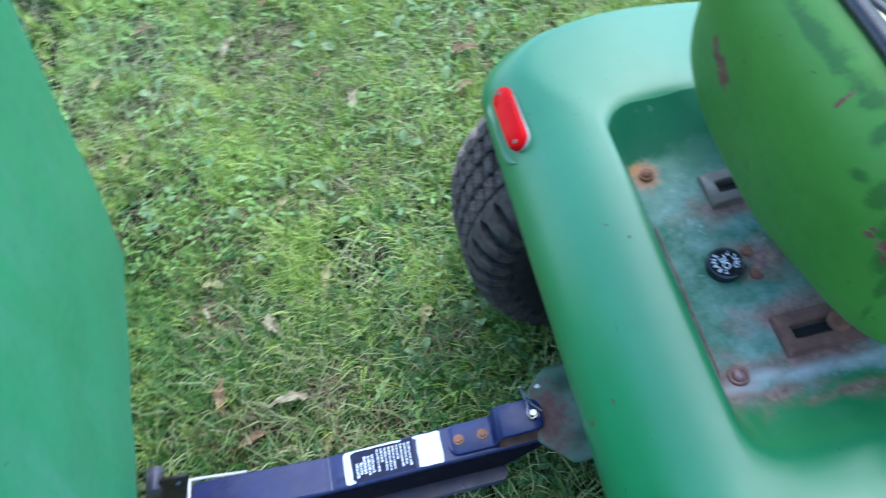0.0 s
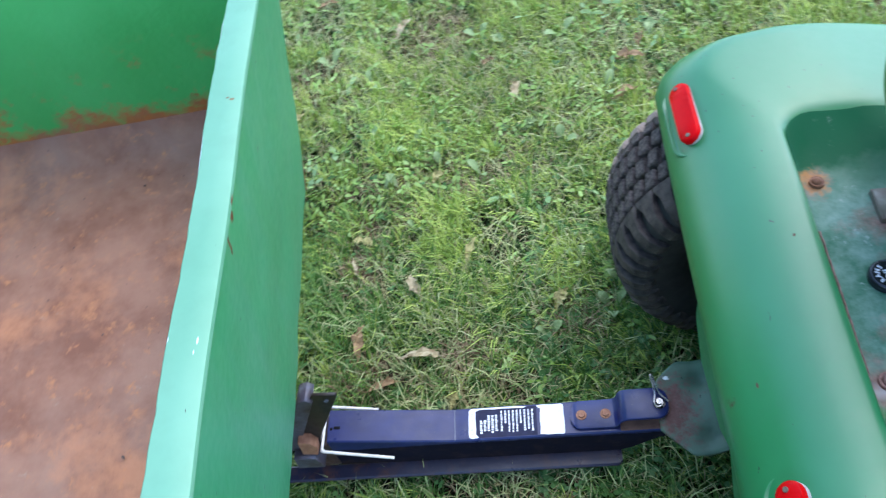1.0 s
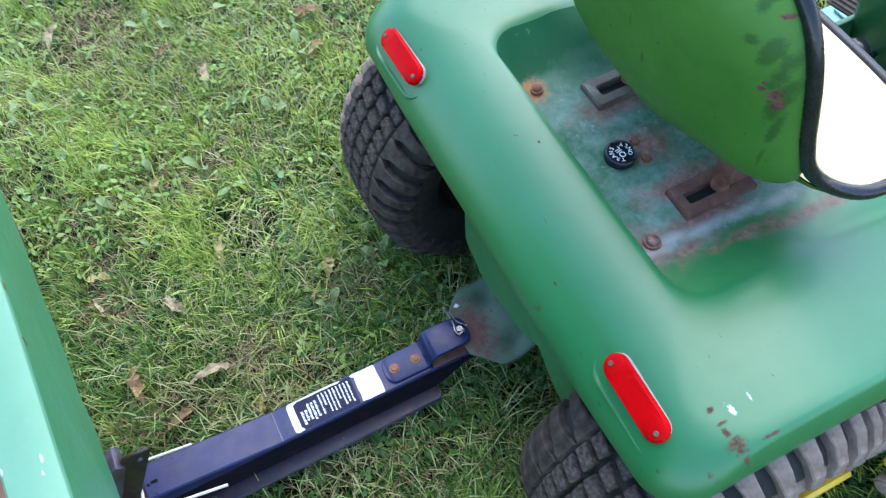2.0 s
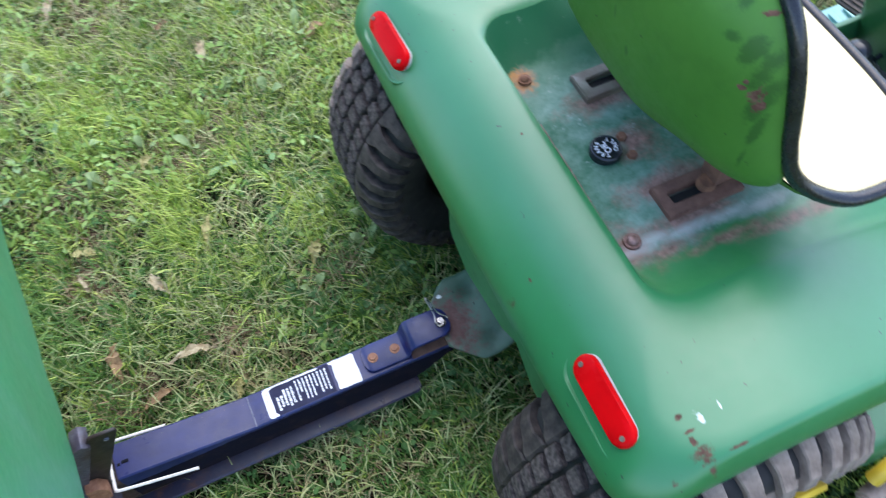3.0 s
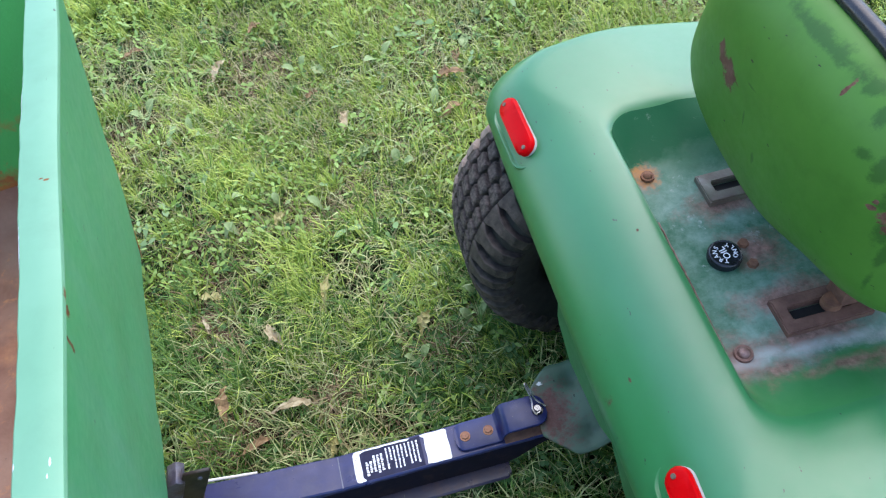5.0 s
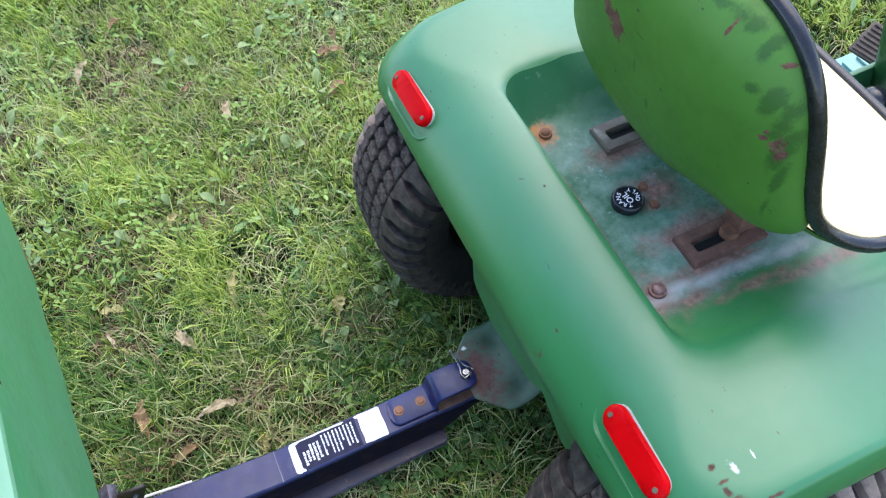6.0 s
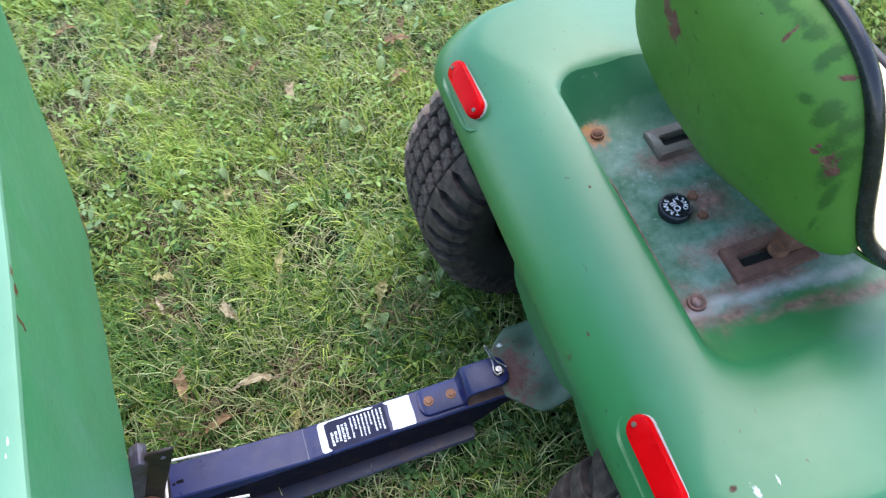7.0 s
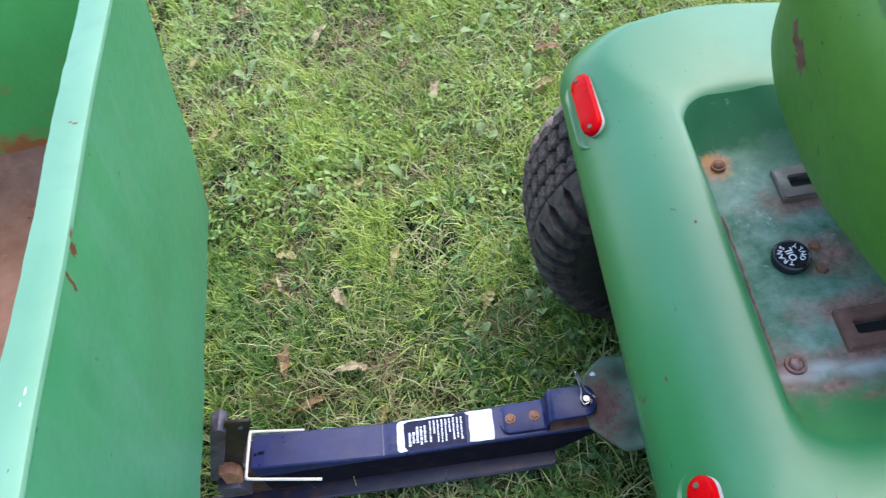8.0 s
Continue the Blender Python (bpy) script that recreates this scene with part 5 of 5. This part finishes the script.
def build_floor_litter():
    """A flake of white paint and scattered crumbs of dirt in the cart."""
    turn = Matrix.Rotation(radians(TURN), 4, "Z")
    bm = bmesh.new()
    rng = random.Random(12)
    ring = [bm.verts.new((0.009 * (0.6 + 0.6 * rng.random()) * math.cos(w), 0.007 * (0.6 + 0.6 * rng.random()) * math.sin(w), 0.001 + 0.002 * rng.random())) for w in np.linspace(0, 6.283, 9, endpoint=False)]
    mid = bm.verts.new((0, 0, 0.004))
    for k in range(9):
        bm.faces.new((ring[k], ring[(k + 1) % 9], mid))
    flake = tagged(part("paint_flake", bm, white_print, smooth=False), "curled white paint flake on the rusty cart floor", "flake")
    flake.matrix_basis = turn @ Matrix.Translation((-1.074, -0.281, FLOOR_Z + 0.002))
    bm = bmesh.new()
    for _ in range(55):
        x, y, r = rng.uniform(-1.5, -0.90), rng.uniform(-0.40, 0.40), rng.uniform(0.0006, 0.0019)
        if rng.random() < 0.5:
            y = 0.405 - 0.10 * rng.random() ** 2
        m = turn @ Matrix.Translation((x, y, FLOOR_Z + 0.0045)) @ Matrix.Rotation(rng.random() * 6.28, 4, "Z") @ Matrix.Diagonal((rng.uniform(0.8, 2.4), 1, 0.6, 1))
        bmesh.ops.create_icosphere(bm, subdivisions=1, radius=r, matrix=m)
    tagged(part("dirt_crumbs", bm, dirty_black, smooth=False), "dark crumbs of dirt and bark on the cart floor", "dirt", kind="stuff")


build_floor_litter()


# ---- fallen leaves and weeds ----
def build_fallen_leaf(x, y, length, width, turn, curl, material, label):
    bm = bmesh.new()
    rng = random.Random(int(1000 * x) + 7)
    rings = []
    steps = 12
    for i in range(steps):
        t = i / (steps - 1)
        w = width * (math.sin(math.pi * min(max(t, 0.02), 0.98)) ** 0.8) * (0.55 + 0.6 * rng.random())
        bend = curl * math.sin(t * 2.4) + 0.006 * rng.random()
        sway = 0.25 * width * math.sin(3 * t + x)
        cup = 0.5 * w * (0.4 + abs(curl) * 12)
        rings.append([Vector((length * (t - 0.5) + 0.004 * rng.uniform(-1, 1), s * w * 0.5 + sway + 0.003 * rng.uniform(-1, 1), bend + cup * abs(s) ** 1.6 * rng.uniform(0.2, 1.5) + 0.004 * rng.uniform(-1, 1))) for s in (-1, -0.5, 0, 0.5, 1)])
    loft(bm, rings)
    tube(bm, [(-length * 0.5, 0.25 * width * math.sin(x), 0.003), (-length * 0.68, 0.1 * width, 0.008)], 0.0012, 5)
    ob = part("fallen_leaf", bm, material, None, smooth=True)
    ob.matrix_basis = Matrix.Translation((x, y, ground_height(x, y) + 0.030)) @ pose(0, 0, 0, 6 * math.sin(9 * x), 5 * math.cos(7 * y), turn)
    return tagged(ob, label, "leaf", "fallen leaves on the lawn")


TAN, BROWN, YELLOW = (dead_tan, "curled tan dead leaf lying on the grass"), (dead_brown, "dry brown dead leaf lying on the grass"), (dead_yellow, "yellowing narrow leaf lying on the grass")
GREENISH = (weed_green, "fallen green leaf lying flat on the grass")
for x, y, length, width, turn, curl, (mat, label) in (
        (-0.827, 1.438, 0.080, 0.036, 50, 0.012, TAN), (-0.476, 1.075, 0.085, 0.030, 68, 0.014, TAN), (-0.618, 0.516, 0.085, 0.020, 66, 0.010, YELLOW),
        (-0.755, 0.427, 0.066, 0.026, 105, 0.016, TAN), (-0.882, 0.276, 0.090, 0.028, 75, 0.020, BROWN), (-0.734, 0.222, 0.110, 0.026, -12, 0.022, TAN),
        (-0.825, 0.160, 0.085, 0.022, 8, 0.010, BROWN), (-0.404, 0.355, 0.062, 0.030, 50, 0.012, YELLOW), (-0.905, 0.582, 0.060, 0.030, -40, 0.008, YELLOW),
        (-0.150, 1.150, 0.100, 0.042, -8, 0.016, BROWN), (-0.560, 1.221, 0.050, 0.022, 12, 0.010, BROWN), (-0.172, 1.011, 0.070, 0.030, 20, 0.012, BROWN),
        (-0.704, 0.779, 0.050, 0.026, 35, 0.008, YELLOW), (-0.912, 0.493, 0.080, 0.008, 105, 0.005, TAN), (-0.660, 0.114, 0.040, 0.024, 60, 0.008, YELLOW), (-1.245, 1.416, 0.055, 0.038, 40, 0.008, YELLOW),
        (-1.141, 1.073, 0.050, 0.030, 40, 0.008, YELLOW), (-0.100, 1.235, 0.060, 0.026, 70, 0.010, BROWN), (-1.10, 1.62, 0.070, 0.026, 0, 0.010, BROWN), (-0.70, 1.60, 0.060, 0.024, 35, 0.010, BROWN), (-0.40, 0.99, 0.080, 0.010, -30, 0.006, YELLOW),
        (-0.443, 0.936, 0.045, 0.034, 30, 0.006, GREENISH), (-0.520, 1.330, 0.060, 0.040, 120, 0.006, GREENISH), (-0.06, 1.29, 0.065, 0.034, 70, 0.006, GREENISH)):
    build_fallen_leaf(x, y, length, width, turn, curl, mat, label)


def build_weed(x, y, size, count, seed):
    rng = random.Random(seed)
    weed = tagged(root("plantain_weed", (x, y, ground_height(x, y) + 0.004), 360 * rng.random()), "broad pale green weed leaves in the lawn", "weed", "broadleaf weeds")
    for k in range(count):
        bm = bmesh.new()
        length, width = size * (0.7 + 0.5 * rng.random()), size * (0.42 + 0.2 * rng.random())
        rings = []
        for i in range(8):
            t = i / 7
            w = width * math.sin(math.pi * (0.06 + 0.90 * t) ** 1.2)
            rings.append([Vector((length * t + 0.006, s * w / 2, 0.030 * math.sin(1.9 * t) + 0.10 * w * abs(s))) for s in (-1, -0.5, 0, 0.5, 1)])
        loft(bm, rings)
        leaf = part("weed_leaf", bm, weed_green, weed)
        leaf.matrix_basis = pose(0, 0, 0.012, 0, -4 - 8 * rng.random(), 360 * (k + 0.5 * rng.random()) / count)


for i, (x, y, size, count) in enumerate(((-0.865, 0.770, 0.042, 1), (-0.815, 0.768, 0.040, 1), (-0.782, 0.915, 0.046, 2), (-0.585, 0.785, 0.048, 2), (-0.364, 0.873, 0.052, 2), (-0.290, 0.330, 0.040, 3), (-0.264, 0.395, 0.036, 2), (-0.759, 0.620, 0.030, 2),
                                         (-0.93, 1.19, 0.046, 2), (-0.44, 0.27, 0.036, 2), (-0.22, 1.05, 0.048, 2), (-0.33, 1.32, 0.055, 2), (-0.58, 1.36, 0.046, 2), (-0.70, 0.83, 0.036, 2), (-1.06, 1.32, 0.050, 3), (-0.36, 0.48, 0.034, 3))):
    build_weed(x, y, size, count, i)


# ---- lawn ----
def strips(name, base, heading, length, width, lean, material, label, category):
    """Many two-jointed blades in one mesh, from arrays of their places and shapes."""
    n = len(base)
    way = np.stack([np.cos(heading), np.sin(heading), np.zeros(n)], 1)
    side = np.stack([-np.sin(heading), np.cos(heading), np.zeros(n)], 1) * width[:, None] / 2
    up = np.array([0, 0, 1.0])
    mid = base + way * (length * 0.5 * np.sin(lean * 0.6))[:, None] + up * (length * 0.5 * np.cos(lean * 0.6))[:, None]
    tip = mid + way * (length * 0.5 * np.sin(lean * 1.5))[:, None] + up * (length * 0.5 * np.cos(np.minimum(lean * 1.5, 1.75)))[:, None]
    verts = np.stack([base - side, base + side, mid + side * 0.85, mid - side * 0.85, tip], 1).reshape(-1, 3)
    first = np.arange(n) * 5
    loops = np.stack([first, first + 1, first + 2, first + 3, first + 3, first + 2, first + 4], 1).ravel()
    starts = np.stack([np.arange(n) * 7, np.arange(n) * 7 + 4], 1).ravel()
    me = bpy.data.meshes.new(name)
    me.vertices.add(len(verts))
    me.vertices.foreach_set("co", verts.astype(np.float32).ravel())
    me.loops.add(len(loops))
    me.loops.foreach_set("vertex_index", loops.astype(np.int32))
    me.polygons.add(len(starts))
    me.polygons.foreach_set("loop_start", starts.astype(np.int32))
    me.update(calc_edges=True)
    me.validate()
    me.materials.append(material)
    return tagged(new(name, me), label, category, kind="stuff")


def patchy(x, y, scale, seed):
    """Smooth random values, about -1 to 1, for many places at once."""
    rng = np.random.RandomState(seed)
    out = np.zeros(len(x))
    for _ in range(9):
        a, f, p = rng.rand() * 6.28, scale * (0.6 + 1.2 * rng.rand()), rng.rand() * 6.28
        out += np.sin((x * np.cos(a) + y * np.sin(a)) * f + p)
    return out / 4.0


def scatter(count, seed, x0, x1, y0, y1):
    rng = np.random.RandomState(seed)
    x, y = x0 + (x1 - x0) * rng.rand(count), y0 + (y1 - y0) * rng.rand(count)
    z = 0.012 * np.sin(x * 2.1 + 1.0) * np.sin(y * 1.8) * 0.4 - 0.004
    return rng, x, y, z


def bare_patch(x, y):
    """Where the turf has worn thin and the dead grass shows, 0 to 1."""
    return np.clip(1.5 * patchy(x, y, 9.0, 58) - 0.55, 0.0, 1.0) * np.clip(0.5 + patchy(x, y, 40.0, 61), 0.0, 1.0)


def build_lawn():
    def blades(count, seed, area, name, material, label, size, lean, wide, thin=0.35, patch=5.0, share=0.72):
        rng, x, y, z = scatter(count, seed, *area)
        keep = rng.rand(count) < share + thin * patchy(x, y, patch, seed + 50)
        if material is blade_dark:
            keep &= rng.rand(count) > 0.8 * bare_patch(x, y)
        x, y, z = x[keep], y[keep], z[keep]
        n = len(x)
        length = size * (0.55 + 0.8 * rng.rand(n)) * (1 + 0.25 * patchy(x, y, 7.0, seed + 9))
        strips(name, np.stack([x, y, z], 1), rng.rand(n) * 6.283 + 0.4 * patchy(x, y, 4.0, seed + 3), length, wide * (0.6 + 0.8 * rng.rand(n)),
               lean * (0.35 + 1.0 * rng.rand(n)), material, label, "grass")

    def tufts(count, seed, area, each, size, wide, material, name="lawn_grass", label="tufts of brighter green lawn grass", lean=0.75, bias=np.ones_like):
        rng, x, y, z = scatter(count, seed, *area)
        keep = rng.rand(count) < (0.62 + 0.35 * patchy(x, y, 5.0, seed + 50) + 0.3 * patchy(x, y, 15.0, seed + 51) + 0.3 * patchy(x, y, 34.0, 52)) * bias(y + 0.12 * patchy(x, y, 3.0, seed + 70))
        keep &= rng.rand(count) > 0.85 * bare_patch(x, y)
        x, y, z = x[keep], y[keep], z[keep]
        m = len(x)
        tall = (0.7 + 0.7 * rng.rand(m)) * (1 + 0.2 * patchy(x, y, 6.0, seed + 9))
        swing = rng.rand(m) * 6.283
        pick = np.repeat(np.arange(m), each)
        n = len(pick)
        a, r = rng.rand(n) * 6.283, 0.011 * np.sqrt(rng.rand(n))
        base = np.stack([x[pick] + r * np.cos(a), y[pick] + r * np.sin(a), z[pick]], 1)
        strips(name, base, a * 0.6 + swing[pick] * 0.4 + 0.5 * rng.randn(n), size * tall[pick] * (0.55 + 0.65 * rng.rand(n)), wide * (0.65 + 0.6 * rng.rand(n)),
               lean * (0.25 + 1.1 * rng.rand(n)), material, label, "grass")

    near, far, edge = (-1.35, 1.0, -0.45, 1.75), (-1.8, 1.8, 1.75, 2.6), (1.0, 1.8, -1.1, 1.75)
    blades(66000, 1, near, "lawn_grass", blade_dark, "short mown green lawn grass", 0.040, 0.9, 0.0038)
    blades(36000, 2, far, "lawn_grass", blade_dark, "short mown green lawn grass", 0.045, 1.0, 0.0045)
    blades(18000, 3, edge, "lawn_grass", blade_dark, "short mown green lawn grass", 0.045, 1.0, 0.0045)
    # deep green grass round the hitch, the shade there put into its colour, gives way to paler, yellower grass further
    # out
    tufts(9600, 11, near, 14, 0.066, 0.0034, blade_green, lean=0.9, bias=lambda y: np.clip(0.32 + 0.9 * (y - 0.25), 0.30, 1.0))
    tufts(8600, 15, near, 13, 0.062, 0.0034, blade_shaded, label="tufts of deep green lawn grass, shade in the colour", lean=0.8, bias=lambda y: np.clip(1.0 - 1.1 * (y - 0.30), 0.12, 1.0))
    tufts(4200, 12, far, 12, 0.066, 0.005, blade_green)
    tufts(3400, 13, edge, 12, 0.066, 0.005, blade_green)
    blades(5000, 10, edge, "dry_grass", straw, "dry straw-coloured grass clippings between the blades", 0.055, 1.2, 0.003)
    for k, area in enumerate(((-4.0, -1.8, -3.2, 4.2), (-1.8, -1.35, -3.2, 1.75), (1.8, 4.0, -3.2, 4.2), (-1.8, 1.8, 2.6, 4.2), (-1.35, 1.8, -3.2, -1.1), (-1.35, 0.0, -1.1, -0.45))):
        broad = (area[1] - area[0]) * (area[3] - area[2])
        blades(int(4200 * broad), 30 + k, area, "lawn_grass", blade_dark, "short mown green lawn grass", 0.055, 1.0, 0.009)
        blades(int(4600 * broad), 40 + k, area, "lawn_grass", blade_green, "tufts of brighter green lawn grass", 0.065, 0.8, 0.009)
        blades(int(1200 * broad), 60 + k, area, "dry_grass", straw, "dry straw-coloured grass clippings between the blades", 0.060, 1.1, 0.006)
    by_wheel = (0.0, 1.0, -1.1, -0.45)
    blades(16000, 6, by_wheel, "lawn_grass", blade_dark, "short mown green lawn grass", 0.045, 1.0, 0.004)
    tufts(1300, 14, by_wheel, 12, 0.066, 0.0045, blade_green)
    blades(19000, 7, near, "lawn_grass", blade_grey, "long greyish green grass blades lying over", 0.088, 1.15, 0.0026, 0.8, 6.0)
    blades(60000, 8, near, "dead_grass", brown_thatch, "brown dead grass in bare patches of the lawn", 0.046, 1.3, 0.0024, 1.5, 9.0, 0.05)
    for k, spot in enumerate(((-0.965, -0.865, 0.44, 0.55), (-0.96, -0.84, 0.17, 0.24), (-0.70, -0.60, 0.22, 0.27), (-0.42, -0.33, 0.28, 0.33), (-0.62, -0.54, 0.70, 0.76))):
        blades(int(60000 * (spot[1] - spot[0]) * (spot[3] - spot[2])), 80 + k, spot, "dead_grass", brown_thatch, "nest of matted brown dead grass", 0.060, 1.35, 0.0030, 0.2, 9.0)
    blades(27000, 4, near, "dry_grass", straw, "dry straw-coloured grass clippings between the blades", 0.054, 1.15, 0.0026, 0.9, 3.2)
    blades(13000, 9, (-1.35, 1.0, 0.75, 1.75), "dry_grass", straw, "dry straw-coloured grass clippings between the blades", 0.060, 1.1, 0.0028, 0.8, 5.0)
    blades(10000, 5, far, "dry_grass", straw, "dry straw-coloured grass clippings between the blades", 0.055, 1.30, 0.003, 0.6)


build_lawn()


LEAFLET = np.array([(0.0, 0.0, 0.0), (0.55, -0.52, 0.12), (1.15, -0.48, 0.05), (1.35, 0.0, 0.0), (1.15, 0.48, 0.05), (0.55, 0.52, 0.12)])
OVAL = np.array([(0.0, 0.0, 0.0), (0.7, -0.45, 0.15), (1.5, -0.5, 0.12), (2.3, 0.0, -0.1), (1.5, 0.5, 0.12), (0.7, 0.45, 0.15)])


def build_leaflets(name, label, category, count, seed, area, shape, leaves, low, high, small, big, amount, tilting, material):
    """Many small flat leaves in one mesh, in patches."""
    rng, x, y, z = scatter(count, seed, *area)
    keep = rng.rand(len(x)) < amount + 0.40 * patchy(x, y, 4.2, seed + 56) + 0.25 * patchy(x, y, 11.0, seed + 57)
    x, y, z = x[keep], y[keep], z[keep]
    n = len(x)
    h, size, turn = low + (high - low) * rng.rand(n), small + (big - small) * rng.rand(n), rng.rand(n) * 6.28
    verts = []
    tilt = (rng.rand(n, 2) - 0.5) * tilting
    for k in range(leaves):
        a = turn + k * 6.283 / leaves + 0.3 * rng.randn(n)
        c, sn = np.cos(a)[:, None], np.sin(a)[:, None]
        lx, ly = shape[None, :, 0] * c - shape[None, :, 1] * sn, shape[None, :, 0] * sn + shape[None, :, 1] * c
        lz = shape[None, :, 2] + lx * tilt[:, :1] + ly * tilt[:, 1:]
        verts.append(np.stack([x[:, None] + lx * size[:, None], y[:, None] + ly * size[:, None], (z + h)[:, None] + lz * size[:, None]], 2))
    verts = np.stack(verts, 1).reshape(-1, 3)
    m = n * leaves
    me = bpy.data.meshes.new(name)
    me.vertices.add(len(verts))
    me.vertices.foreach_set("co", verts.astype(np.float32).ravel())
    me.loops.add(m * 6)
    me.loops.foreach_set("vertex_index", np.arange(m * 6, dtype=np.int32))
    me.polygons.add(m)
    me.polygons.foreach_set("loop_start", (np.arange(m) * 6).astype(np.int32))
    me.update(calc_edges=True)
    me.validate()
    me.materials.append(material)
    tagged(new(name, me), label, category, kind="stuff")


build_leaflets("clover", "patches of small green clover leaves in the lawn", "clover", 2400, 25, (-0.50, 0.1, -0.15, 0.62), LEAFLET, 3, 0.010, 0.034, 0.006, 0.012, 0.50, 1.2, clover_green)
build_leaflets("clover", "patches of small green clover leaves in the lawn", "clover", 9000, 21, (-1.35, 1.6, -0.3, 2.6), LEAFLET, 3, 0.012, 0.038, 0.005, 0.011, 0.30, 1.0, clover_green)
build_leaflets("ground_leaves", "small broad weed leaves spread through the lawn", "weeds", 15000, 22, (-1.35, 1.6, 0.62, 2.4), OVAL, 2, 0.018, 0.050, 0.004, 0.0115, 0.36, 1.5, broad_green)
build_leaflets("ground_leaves", "small broad weed leaves spread through the lawn", "weeds", 600, 23, (-0.55, 0.2, 0.1, 0.75), OVAL, 2, 0.012, 0.036, 0.005, 0.011, 0.42, 1.3, broad_green)
build_leaflets("ground_leaves", "pale broad weed leaves lying in the lawn", "weeds", 260, 24, (-1.35, 1.6, 0.55, 2.4), OVAL, 2, 0.024, 0.050, 0.010, 0.019, 0.34, 1.3, pale_green)
